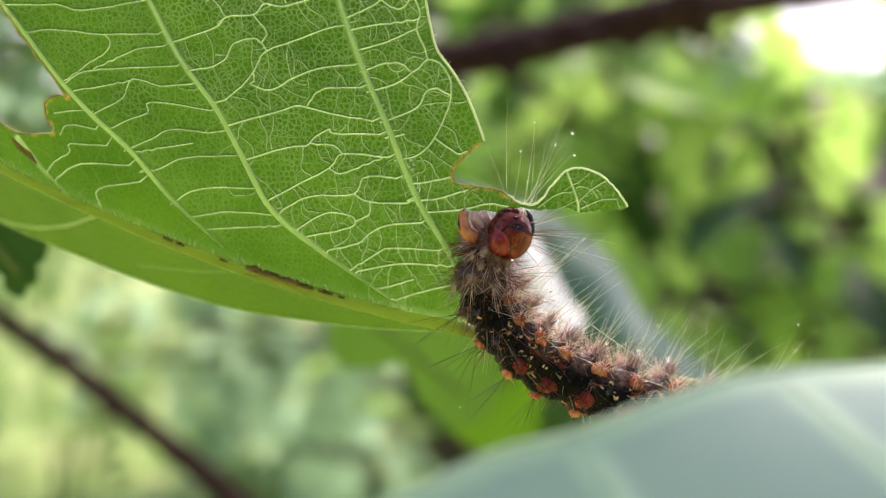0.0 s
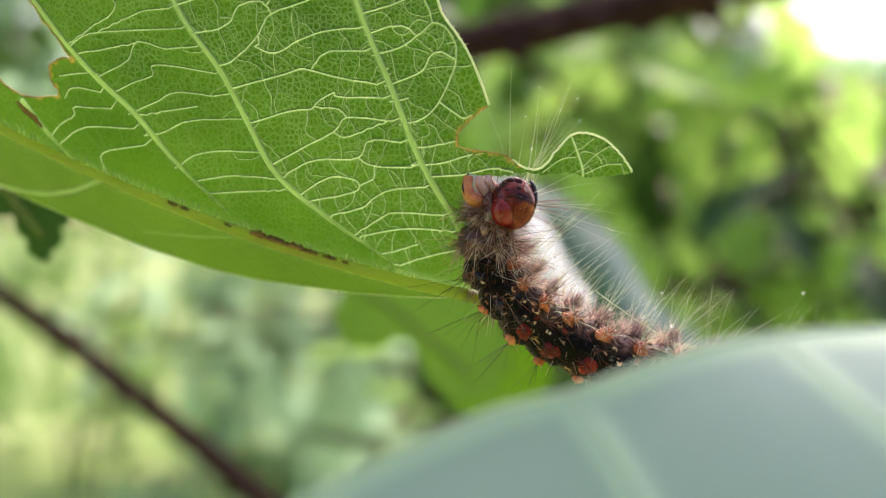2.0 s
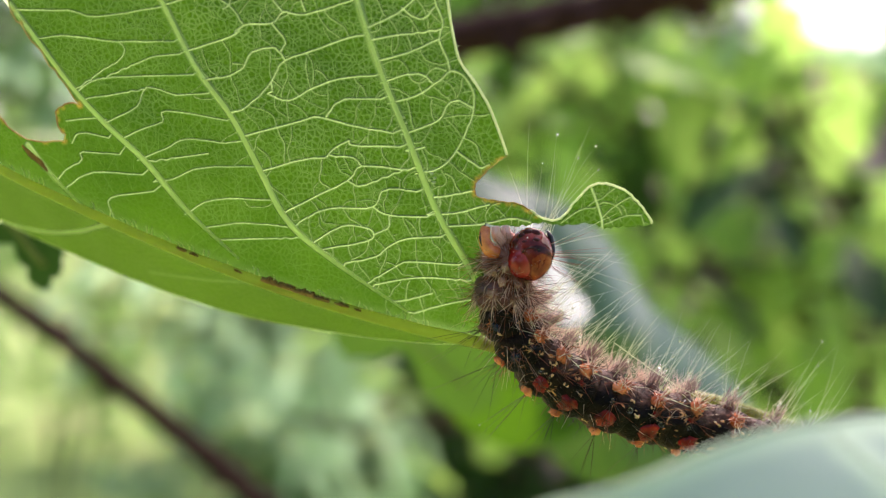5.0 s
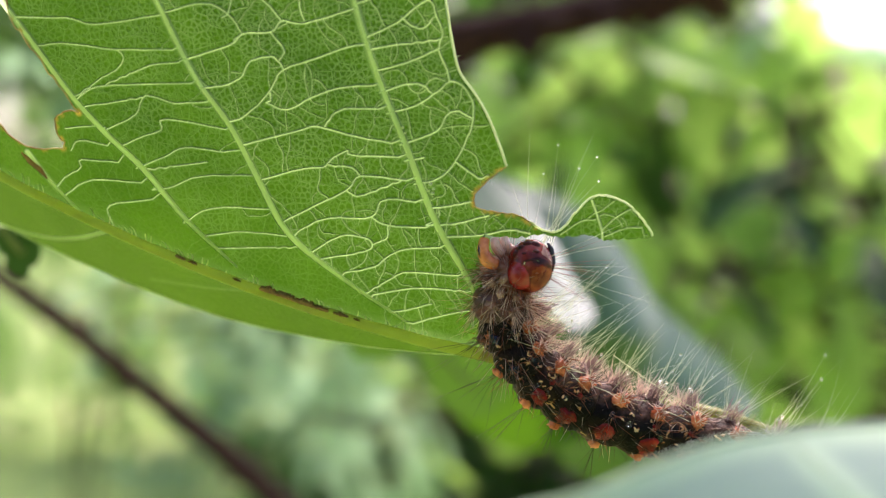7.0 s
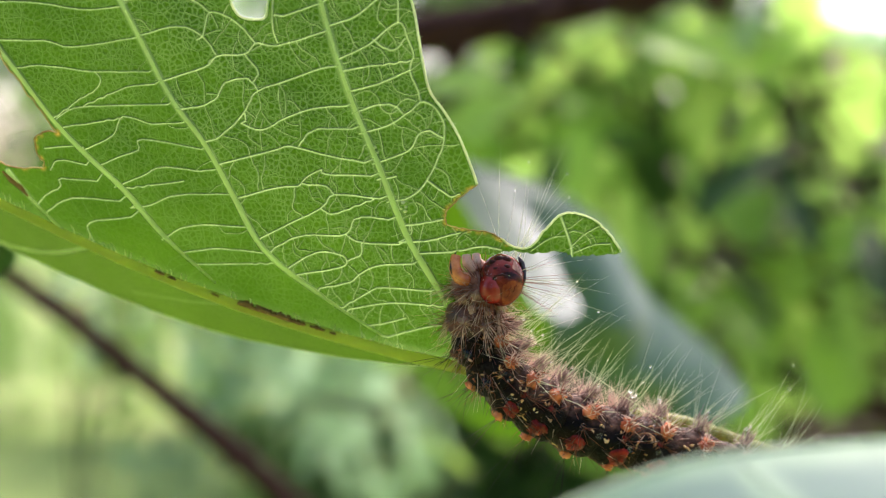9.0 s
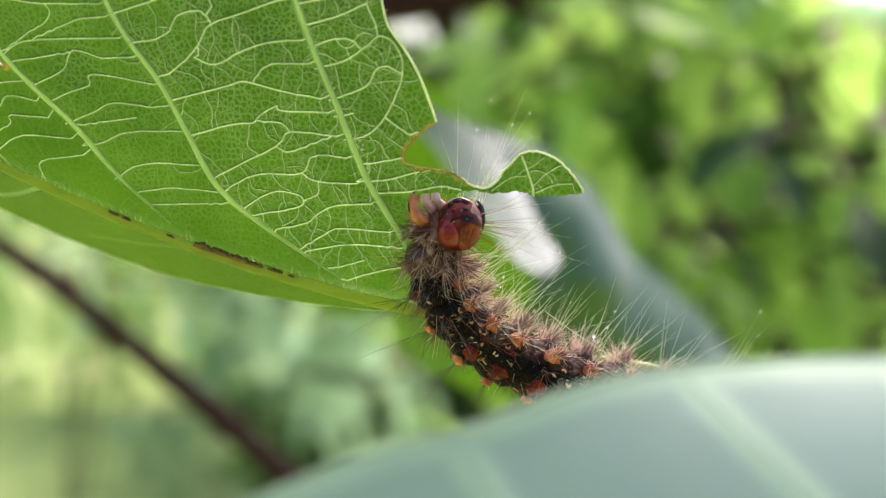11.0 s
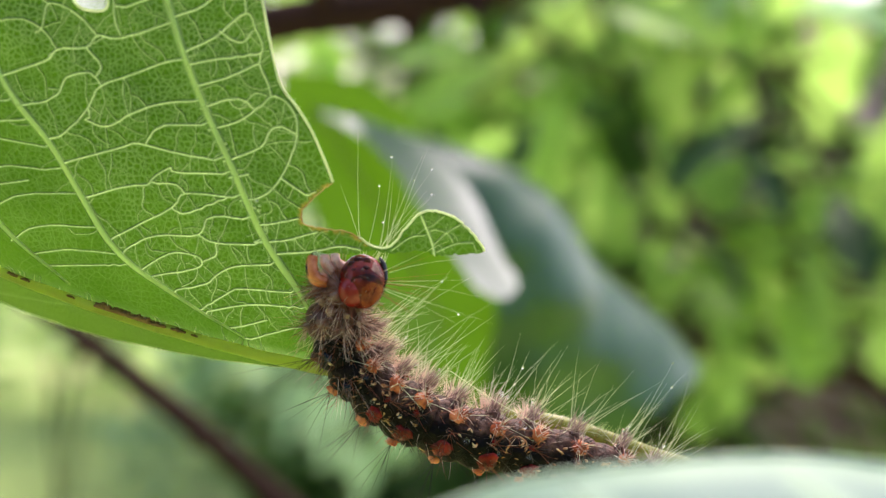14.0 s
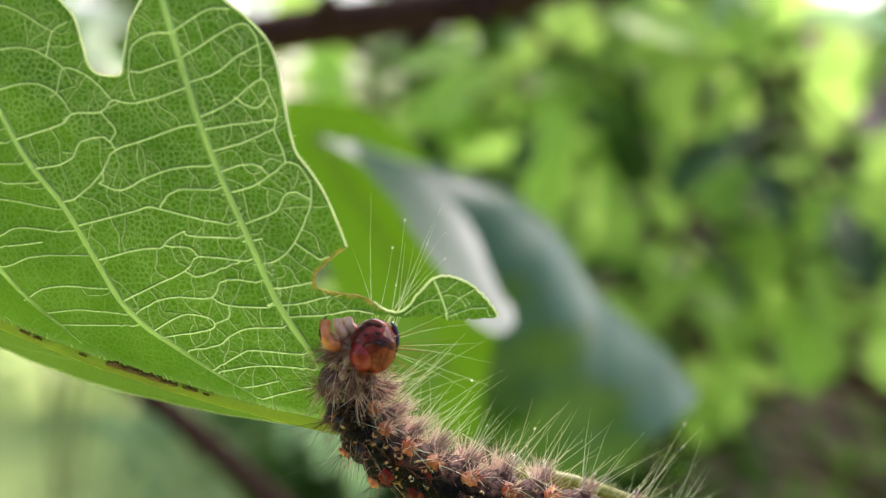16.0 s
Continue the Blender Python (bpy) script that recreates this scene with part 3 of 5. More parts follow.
    # how dry each place is: brown round the old hole and the bite
    dry_edge = [tuple(q) for q in bitten[3:45]]
    dry = blade.data.attributes.new("dry", "FLOAT", "POINT")
    far = np.full(len(ux), 9.0)
    for a, b in [*dry_edge[::2], *[tuple(q) for q in hole[::3]]]:
        np.minimum(far, np.hypot(ux - a, uz - b), out=far)
    dry.data.foreach_set("value", np.clip(1.0 - far / 0.42, 0, 1))
    # pale thin rim
    for line, r in ((low, 0.05), (up, 0.12), (bitten[40:], 0.11)):
        bm = bmesh.new()
        tube(bm, [leaf_point(*q) for q in line], r / 1000, 5)
        part("rim", bm, RIM, leaf)
    bm = bmesh.new()
    tube(bm, [leaf_point(*q) for q in bitten[:44]], 0.06 / 1000, 5)
    part("dry_rim", bm, DRY, leaf, "dry tan and brown bitten edge")
    bm = bmesh.new()
    tube(bm, [leaf_point(*q) for q in hole + hole[:1]], 0.08 / 1000, 5)
    part("dry_rim", bm, DRY, leaf, "dry tan and brown bitten edge")
    # midrib
    bm = bmesh.new()
    tube(bm, [leaf_point(q[0], q[1], -0.05) for q in rib], [0.00072 - 0.00026 * i / 59 for i in range(60)], 12)
    midrib = part("midrib", bm, MIDRIB, leaf, "yellow-green midrib")
    bm = bmesh.new()
    r = random.Random(11)
    # brown scars of uneven width along the rib
    for a, b, w in ((-18.0, -16.3, 0.60), (-16.7, -14.8, 0.64), (-14.9, -13.0, 0.58), (-13.2, -11.8, 0.40), (-11.4, -10.1, 0.30), (-9.6, -9.0, 0.16), (-25.6, -24.7, 0.28), (-24.4, -23.6, 0.2), (-20.4, -19.7, 0.16)):
        wide = [w * r.uniform(0.45, 1.0) for _ in range(31)]
        raised_strip(bm, [(x, rib_z(x) + 0.14 + r.uniform(-0.07, 0.07)) for x in np.linspace(a, b, 31)], lambda u: wide[int(30 * u)] * math.sin(math.pi * (0.06 + 0.88 * u)) ** 0.6, lambda u: 0.74)
    raised_strip(bm, [(-38.6, 9.9), (-38.0, 9.2), (-37.2, 8.5), (-36.7, 7.7)], lambda u: 0.35 * math.sin(math.pi * (0.1 + 0.8 * u)), lambda u: 0.15)
    part("scar", bm, SCAR, midrib, "rust-brown scar along the midrib")
    for i, line in enumerate(sides):
        bm = bmesh.new()
        raised_strip(bm, line, lambda u: (0.36 - 0.12 * u) * (0.6 if i == 3 else 1.0) * min(1.0, 0.35 + 3 * u), lambda u: 0.15 - 0.05 * u)
        part("side_vein", bm, VEIN, leaf)
    for line in lows[::2]:
        bm = bmesh.new()
        raised_strip(bm, line, lambda u: 0.26 - 0.1 * u, lambda u: 0.12)
        part("side_vein", bm, VEIN, leaf)

    # short hairs on midrib and margin
    bm = bmesh.new()
    for x in np.arange(-42, -2, 0.42):
        p = leaf_point(x, rib_z(x) + r.choice((-0.4, 0.45)), 0.4)
        d = Vector((r.uniform(-0.5, 0.3), -0.3, r.uniform(0.5, 1.0))) * r.uniform(0.4, 1.3) / 1000
        tube(bm, [p, p + d * 0.6, p + d + Vector((-0.0002, 0, 0))], [0.00006, 0.00004, 0.00001], 4)
    for q in up[110::2]:
        p = leaf_point(*q)
        d = Vector((r.uniform(0.2, 1.0), -0.2, r.uniform(-0.2, 0.7))) * r.uniform(0.15, 0.5) / 1000
        tube(bm, [p, p + d], [0.00004, 0.00001], 4)
    # pale frass crumbs stuck to the blade
    for x, z, w in ((-2.75, 7.6, 0.2), (-2.5, 7.2, 0.16), (-2.9, 7.05, 0.14), (-2.55, 6.85, 0.18), (-5.1, 12.2, 0.15), (-4.9, 11.75, 0.12)):
        ball(bm, leaf_point(x, z, 0.12), w / 1000, 7, 5, (1, 0.7, 0.8))
    tagged(part("leaf_hair", bm, FLUFF, leaf), kind="stuff")
    # stalk that leaves the base and passes behind the caterpillar
    bm = bmesh.new()
    line = spline([leaf_point(1.2, rib_z(1.2)), (0.0051, 0.1175, 1.1915), (0.0105, 0.1190, 1.1888), (0.0161, 0.1210, 1.1868), (0.0189, 0.1205, 1.1872), (0.0235, 0.1195, 1.1867), (0.0280, 0.1190, 1.1853), (0.0322, 0.1185, 1.1839), (0.0370, 0.1180, 1.1822), (0.0534, 0.1170, 1.1740), (0.068, 0.125, 1.155), (0.060, 0.25, 1.09), (0.045, 0.36, 1.04)], 8)
    tube(bm, line, [0.0006 + 0.0004 * min(1, i / 28) for i in range(len(line))], 12)
    stalk = part("stalk", bm, OLIVE_STALK, leaf, "yellow-olive downy leaf stalk")
    bm = bmesh.new()
    for _ in range(420):
        p = Vector(along(line, r.uniform(0.2, 0.7)))
        w = Vector((r.gauss(0.1, 0.3), r.gauss(-0.4, 0.5), r.gauss(0.3, 0.7))).normalized()
        p = p + w * 0.0009
        q = p + (w + Vector((0.5, 0, 0))) * r.uniform(0.0003, 0.0010)
        tube(bm, [p, p.lerp(q, 0.5), q], [0.00003, 0.00002, 0.000006], 3, cap=False)
    tagged(part("down", bm, FLUFF, stalk), kind="stuff")


oak_leaf()


# ---- the caterpillar ----
def skin_material():
    """Velvet black along the back with cream marks, grey-brown and mottled on the flank."""
    M = Mat("caterpillar_skin", rough=0.5)
    M.p.inputs["Specular IOR Level"].default_value = 0.10
    v = M.coords("Object")
    big, _ = M.noise(v, 420.0, 3.0)
    small, _ = M.noise(v, 1600.0, 4.0)
    black = M.mix(M.grey(big, 0.42, 0.62), (0.0015, 0.0011, 0.0016), (0.014, 0.006, 0.004))
    brown = M.mix(M.grey(small, 0.35, 0.62), (0.018, 0.008, 0.006), (0.12, 0.060, 0.045))
    flank = M.node("Attribute")
    flank.attribute_name = "flank"
    edge = M.math("ADD", flank.outputs["Fac"], M.grey(big, 0.3, 0.7, -0.25, 0.25))
    c = M.mix(M.grey(edge, 0.35, 0.65), black, brown)
    marks = M.node("TexNoise", Vector=M.coords("Object", (1.0, 1.0, 1.6)), Scale=620.0, Detail=2.5, Distortion=1.6)
    f = M.grey(marks.outputs["Fac"], 0.635, 0.665)
    f = M.math("MULTIPLY", f, M.grey(flank.outputs["Fac"], 0.55, 0.9, 1.0, 0.2))
    c = M.mix(f, c, M.mix(M.grey(small, 0.4, 0.6), (0.64, 0.40, 0.19), (0.42, 0.13, 0.035)))
    M.put(M.p.inputs["Base Color"], c)
    M.put(M.p.inputs["Normal"], M.bump(M.math("ADD", small, M.math("MULTIPLY", f, 0.4)), 0.9, 0.0004))
    return M.m


def flesh(name, a, b, rough=0.35, soft=0.3):
    M = Mat(name, rough=rough)
    v = M.coords("Object")
    n, _ = M.noise(v, 900.0, 4.0)
    M.put(M.p.inputs["Base Color"], M.mix(M.grey(n, 0.35, 0.65), a, b))
    M.p.inputs["Subsurface Weight"].default_value = soft
    M.p.inputs["Subsurface Radius"].default_value = (0.0008, 0.0003, 0.0002)
    M.put(M.p.inputs["Normal"], M.bump(n, 0.4, 0.0002))
    return M.m


SKIN = skin_material()
SIDE_SKIN = flesh("grey_purple_skin", (0.06, 0.028, 0.022), (0.17, 0.08, 0.06), 0.7)
COLLAR = flesh("dusty_brown_skin", (0.04, 0.013, 0.010), (0.18, 0.065, 0.05), 0.5)
KNOB = flesh("tan_knob", (0.24, 0.13, 0.09), (0.42, 0.27, 0.19), 0.5)
PINK = flesh("pink_soft_skin", (0.55, 0.26, 0.20), (0.78, 0.50, 0.42), 0.4, 0.4)
AMBER = flesh("amber_cheek", (0.13, 0.012, 0.004), (0.32, 0.065, 0.018), 0.2, 0.2)
AMBER.node_tree.nodes["Principled BSDF"].inputs["Specular IOR Level"].default_value = 0.25
HEAD = flesh("russet_head", (0.07, 0.004, 0.003), (0.22, 0.02, 0.01), 0.14, 0.2)
LOBE_RED = flesh("blood_red_lobe", (0.20, 0.008, 0.006), (0.34, 0.018, 0.012), 0.16, 0.3)
HEAD.node_tree.nodes["Principled BSDF"].inputs["Specular IOR Level"].default_value = 0.32
JAW = flesh("dark_jaw", (0.018, 0.003, 0.002), (0.07, 0.008, 0.005), 0.2, 0.0)
JAW.node_tree.nodes["Principled BSDF"].inputs["Specular IOR Level"].default_value = 0.2
ORANGE = flesh("orange_wart", (0.50, 0.10, 0.03), (0.84, 0.30, 0.14))
RED = flesh("red_wart", (0.06, 0.002, 0.002), (0.30, 0.007, 0.004), 0.35, 0.05)
for wart_material in (ORANGE, RED):
    wart_material.node_tree.nodes["Principled BSDF"].inputs["Specular IOR Level"].default_value = 0.25
BLUE = flesh("blue_wart", (0.002, 0.003, 0.012), (0.006, 0.014, 0.06), 0.2)
LEG = flesh("amber_leg", (0.30, 0.055, 0.01), (0.64, 0.22, 0.07), 0.2, 0.3)
CLAW = flesh("black_claw", (0.008, 0.006, 0.005), (0.02, 0.014, 0.01), 0.2, 0.0)
BLUSH = flesh("pinkish_neck_skin", (0.20, 0.08, 0.06), (0.48, 0.25, 0.20), 0.55)
CREAM = flesh("cream_fleck", (0.52, 0.24, 0.09), (0.74, 0.50, 0.28), 0.4)
PALE_HAIR = vein_material("pale_hair", (0.84, 0.88, 0.66), (0.92, 0.95, 0.72), 4000.0, share=0.55)
ROSY_HAIR = vein_material("rosy_hair", (0.92, 0.70, 0.61), (0.99, 0.83, 0.74), 4000.0, share=0.55)
GREY_HAIR = vein_material("grey_hair", (0.42, 0.28, 0.28), (0.60, 0.43, 0.42), 4000.0, share=0.5)
DARK_HAIR = solid_material("dark_hair", (0.015, 0.010, 0.007), (0.06, 0.035, 0.02), 3000.0, 0.3)
BROWN_HAIR = vein_material("tawny_hair", (0.28, 0.095, 0.06), (0.52, 0.21, 0.13), 4000.0, share=0.55)


def dew_material():
    M = Mat("dew", rough=0.0)
    M.p.inputs["Base Color"].default_value = (1, 1, 1, 1)
    M.p.inputs["Transmission Weight"].default_value = 1.0
    M.p.inputs["IOR"].default_value = 1.33
    return M.m


DEW = dew_material()
SPINE = spline([(0.0042, 0.1105, 1.2004), (0.0033, 0.1105, 1.1982), (0.0038, 0.1110, 1.1958), (0.0051, 0.1110, 1.1934), (0.0068, 0.1115, 1.1914), (0.0090, 0.1120, 1.1897), (0.0116, 0.1125, 1.1884), (0.0144, 0.1132, 1.1872), (0.0175, 0.1140, 1.1863),
                (0.0209, 0.1148, 1.1854), (0.0250, 0.1155, 1.1843), (0.0295, 0.1160, 1.1826), (0.0343, 0.1165, 1.1804)], 10)
# length and half thickness of each segment from the collar back, in millimetres
SEGMENTS = [(1.9, 2.15), (2.2, 2.35), (2.6, 2.40), (2.7, 2.45), (2.8, 2.50), (3.3, 2.55), (3.6, 2.55), (3.9, 2.50), (4.0, 2.45), (4.0, 2.35), (3.9, 2.2), (3.5, 1.8)]


def hair(bm, root, way, length, thick, rng, droop=0.12):
    """One tapered bristle with a slight bend."""
    side = Vector((rng.uniform(-1, 1), rng.uniform(-1, 1), rng.uniform(-1.4, 0.6))) * droop * length
    pts = [root + way * length * u + side * u * u for u in (0.0, 0.35, 0.7, 1.0)]
    tube(bm, pts, [thick, thick * 0.8, thick * 0.5, thick * 0.12], 3, cap=False)
    return pts


def swollen(bm, centre, way, radius, height, grow, u=12, v=8):
    """One closed rounded cushion round way; grow gives how far each of its places swells."""
    a = way.orthogonal().normalized()
    b = way.cross(a)
    rings = []
    for j in range(v + 1):
        lat = math.pi * j / v
        if j in (0, v):
            rings.append([bm.verts.new(centre + way * height * math.cos(lat) * grow(j, 0))])
            continue
        ring = []
        for k in range(u):
            w = (a * math.cos(2 * math.pi * k / u) + b * math.sin(2 * math.pi * k / u)) * radius * math.sin(lat) + way * height * math.cos(lat)
            ring.append(bm.verts.new(centre + w * grow(j, k)))
        rings.append(ring)
    for k in range(u):
        bm.faces.new((rings[0][0], rings[1][k], rings[1][(k + 1) % u]))
        bm.faces.new((rings[-1][0], rings[-2][(k + 1) % u], rings[-2][k]))
        for r0, r1 in zip(rings[1:-2], rings[2:-1]):
            bm.faces.new((r0[k], r1[k], r1[(k + 1) % u], r0[(k + 1) % u]))


def cone_wart(bm, centre, way, radius, height, rng):
    """A lumpy cushion."""
    swollen(bm, centre, way, radius, height, lambda j, k: rng.uniform(0.62, 1.24), 11, 8)


def spiny_wart(bm, centre, way, radius, height, rng):
    """A fleshy wart drawn out into soft spines all round."""
    swollen(bm, centre + way * height * 0.3, way, radius * 0.9, radius * 0.9, lambda j, k: rng.uniform(1.15, 1.6) if 1 < j < 6 and rng.random() < 0.25 else rng.uniform(0.8, 1.1), 13, 9)


def star(bm, tip, way, count, short, long_, thick, rng, wide=0.8):
    """Stiff bristles that stand out from a wart all round."""
    ends = []
    for _ in range(count):
        w = (way + Vector((rng.gauss(0, wide), rng.gauss(0, wide), rng.gauss(0, wide)))).normalized()
        ends.append(hair(bm, tip + Vector((rng.gauss(0, 0.0002), rng.gauss(0, 0.0002), rng.gauss(0, 0.0002))), w, rng.uniform(short, long_), thick, rng, 0.06)[3])
    return ends


def caterpillar():
    rng = random.Random(21)
    beast = tagged(new("caterpillar"), "hairy black caterpillar with red and orange warts, gnawing the oak leaf", "caterpillar")
    drops = []
    run = np.concatenate([[0.0], np.cumsum([np.linalg.norm(b - a) for a, b in zip(SPINE, SPINE[1:])])])
    line = np.array(SPINE)

    def spot(mm):
        return Vector([float(np.interp(mm / 1000, run, line[:, k])) for k in range(3)])

    start = 0.0
    for i, (length, girth) in enumerate(SEGMENTS):
        c0, c, c1 = spot(start), spot(start + length / 2), spot(start + length)
        start += length
        d = (c1 - c0).normalized()
        eye_side = Vector((0, -1, 0))
        eye_side = (eye_side - d * eye_side.dot(d)).normalized()
        low = d.cross(eye_side)
        if low.dot(Vector((-0.6, 0, -0.8))) < 0:
            low = -low
        half, g = length / 2000, girth / 1000

        def around(angle):
            """0 faces out, 90 the inner side of the bend, -90 the outer side."""
            a = radians(angle)
            return eye_side * math.cos(a) - low * math.sin(a)

        # segment: a bulging barrel with two folds, black back and grey-brown flank
        bm = bmesh.new()
        flank = bm.verts.layers.float.new("flank")
        rings = []
        profile = ((-1.25, 0.78), (-1.05, 0.88), (-0.85, 0.96), (-0.5, 1.03), (-0.12, 1.0), (0.05, 0.965), (0.25, 1.0), (0.6, 1.03), (0.9, 0.96), (1.05, 0.88), (1.25, 0.78))
        sides = 32
        for u, w in profile:
            p = c + d * half * u
            ring = []
            for k in range(sides):
                ang = 360 * k / sides
                lump = 1 + 0.05 * math.cos(radians(ang * 6)) * (1 - abs(u) * 0.6) + rng.uniform(-0.02, 0.02)
                vert = bm.verts.new(p + around(ang) * g * w * lump)
                off = min(abs((ang + 20) % 360), 360 - (ang + 20) % 360)
                vert[flank] = min(1.0, max(0.0, (off - 20) / 55))
                ring.append(vert)
            rings.append(ring)
        for r0, r1 in zip(rings, rings[1:]):
            for k in range(sides):
                bm.faces.new((r0[k], r0[(k + 1) % sides], r1[(k + 1) % sides], r1[k]))
        bm.faces.new(rings[0][::-1])
        bm.faces.new(rings[-1])
        bmesh.ops.recalc_face_normals(bm, faces=bm.faces)
        collar = i < 2
        seg = part("segment", bm, COLLAR if collar else SKIN, beast)
        pale, dark, tawny, rosy, grey = (bmesh.new() for _ in range(5))

        def wart(angle, shift, size, tall, material):
            way = around(angle)
            root = c + way * g * 0.97 + d * half * shift
            bm = bmesh.new()
            (spiny_wart if material in (ORANGE, KNOB) else cone_wart)(bm, root, way, size / 1000, size / 1000 * tall, rng)
            part("wart", bm, material, seg)
            return root + way * size / 1000 * tall * 0.8, way

        if collar:
            for angle, shift in ((-62, 0.1), (-22, -0.3), (18, 0.3), (58, 0.0)):
                tip, way = wart(angle + rng.uniform(-6, 6), shift, rng.uniform(0.42, 0.6), 0.5, KNOB)
                star(tawny, tip, way, 8, 0.0010, 0.0026, 0.000030, rng)
                star(grey, tip, way, 7, 0.0012, 0.0030, 0.000034, rng)
                for _ in range(9):
                    w = (way * 0.6 + d * rng.gauss(1.0, 0.5) + around(angle + 90) * rng.gauss(0, 0.5)).normalized()
                    hair(rosy, tip, w, rng.uniform(0.0012, 0.0030), 0.000042, rng, 0.18)
        else:
            # two dark or red cushions on the back
            spine_wart = BLUE if i in (2, 3) else RED
            for angle, size in ((-32, 0.5 if i < 4 else rng.uniform(0.80, 1.0)), (12, 0.40 if i < 4 else 0.35)):
                tip, way = wart(angle + rng.uniform(-5, 5), rng.uniform(-0.25, 0.15), size, 0.45, spine_wart)
                star(dark, tip, way, 9, 0.0008, 0.0026, 0.000028, rng)
                star(tawny, tip, way, 8, 0.0010, 0.0030, 0.000028, rng)
            # a bristly orange wart towards the inner flank
            tip, way = wart(42 + rng.uniform(-5, 5), rng.uniform(-0.1, 0.3), rng.uniform(0.55, 0.72), 0.9, ORANGE)
            star(rosy, tip, way, 30, 0.0007, 0.0018, 0.000042, rng, 1.0)
            star(tawny, tip, way, 18, 0.0006, 0.0014, 0.00006, rng, 1.0)
            star(pale, tip, way, 4, 0.0020, 0.0040, 0.000030, rng, 0.7)
            # soft grey tufts along the inner flank, with the long pale hairs
            tip, way = wart(84 + rng.uniform(-5, 5), rng.uniform(-0.3, 0.1), 0.62, 0.9, SIDE_SKIN)
            for _ in range(34):
                w = (way + Vector((rng.gauss(0.12, 0.22), rng.gauss(0, 0.3), rng.gauss(0.1, 0.22)))).normalized()
                p = hair(grey, tip + Vector((rng.gauss(0, 0.00035), rng.gauss(0, 0.0003), rng.gauss(0, 0.0002))), w, rng.uniform(0.0008, 0.0019), 0.000055, rng, 0.05)[3]
                if rng.random() < 0.12:
                    drops.append((p, rng.uniform(0.00007, 0.00018)))
            star(rosy, tip, way, 26, 0.0006, 0.0020, 0.000040, rng, 0.8)
            for _ in range(11):
                w = (way * 0.55 + Vector((rng.gauss(0.50, 0.28), rng.gauss(0, 0.42), rng.gauss(0.45, 0.25)))).normalized()
                pts = hair(pale, tip + Vector((rng.gauss(0, 0.0005), rng.gauss(0, 0.0004), rng.gauss(0, 0.0005))), w, rng.uniform(0.0035, 0.0085) * (1.35 if rng.random() < 0.2 else 1), 0.000023, rng)
                if rng.random() < 0.12:
                    drops.append((pts[rng.choice((2, 3))], rng.uniform(0.00006, 0.00013)))
            tip, way = wart(118, rng.uniform(-0.2, 0.2), 0.5, 0.8, SIDE_SKIN)
            star(pale, tip, (way * 0.6 + Vector((0.45, 0, 0.4))).normalized(), 8, 0.0015, 0.0065, 0.000023, rng, 0.4)
            if i < 9:
                star(rosy, tip, way, 60, 0.0008, 0.0030, 0.000034, rng, 0.7)
                back = c + around(150) * g * 0.9
                star(rosy, back, (around(125) + Vector((0.4, 0, 0.3))).normalized(), 120, 0.0012, 0.0046, 0.000024, rng, 0.55)
            # a small pointed orange wart on the outer flank, with thin black hairs
            tip, way = wart(-72 + rng.uniform(-8, 4), rng.uniform(-0.2, 0.2), rng.uniform(0.42, 0.56), 1.3, ORANGE if i > 2 else COLLAR)
            for _ in range(6):
                w = (way + Vector((rng.gauss(-0.1, 0.35), rng.gauss(0, 0.3), rng.gauss(-0.15, 0.3)))).normalized()
                pts = hair(dark, tip, w, rng.uniform(0.003, 0.0085), 0.000027, rng, 0.05)
                if rng.random() < 0.1:
                    drops.append((pts[3], rng.uniform(0.00006, 0.00012)))
            wart(-96, 0.0, 0.5, 0.9, SIDE_SKIN)
            wart(rng.uniform(-50, -40), rng.uniform(-0.5, 0.5), rng.uniform(0.2, 0.3), 0.7, ORANGE)
        # short hair all over
        for _ in range(130 if collar else (90 if i < 4 else 60)):
            way = around(rng.uniform(-105, 110))
            w = (way + d * rng.gauss(0.35, 0.5) + Vector((rng.gauss(0, 0.3), rng.gauss(0, 0.3), rng.gauss(0, 0.3)))).normalized()
            pick = rng.random()
            bm = (tawny if pick < 0.3 else grey if pick < 0.5 else dark if pick < 0.78 else rosy) if i < 4 else (dark if pick < 0.8 else tawny if pick < 0.95 else rosy)
            hair(bm, c + way * g * 0.97 + d * half * rng.uniform(-1, 1), w, rng.uniform(0.0007, 0.0030 if i < 4 else 0.0019), 0.000027, rng)
        if i == 1:
            # a ruff of stiff hairs below the head
            for _ in range(30):
                way = around(rng.uniform(20, 110))
                w = (way + d * rng.gauss(0.25, 0.3)).normalized()
                hair(rosy if rng.random() < 0.7 else dark, c + way * g * 0.95, w, rng.uniform(0.0012, 0.0030), 0.00004, rng, 0.05)
            for _ in range(5):
                w = (around(70) + d * rng.gauss(0.0, 0.3)).normalized()
                hair(dark, c + w * g * 0.9, w, rng.uniform(0.004, 0.007), 0.00003, rng, 0.05)
        for bm, material, label in ((pale, PALE_HAIR, "long pale glinting bristles"), (dark, DARK_HAIR, "thin black bristles"), (tawny, BROWN_HAIR, "short tawny bristles"), (rosy, ROSY_HAIR, "short rosy bristles"), (grey, GREY_HAIR, "soft grey-brown tufts")):
            if len(bm.verts):
                part("bristles", bm, material, seg, label)
            else:
                bm.free()
        # cream marks between the warts
        bm = bmesh.new()
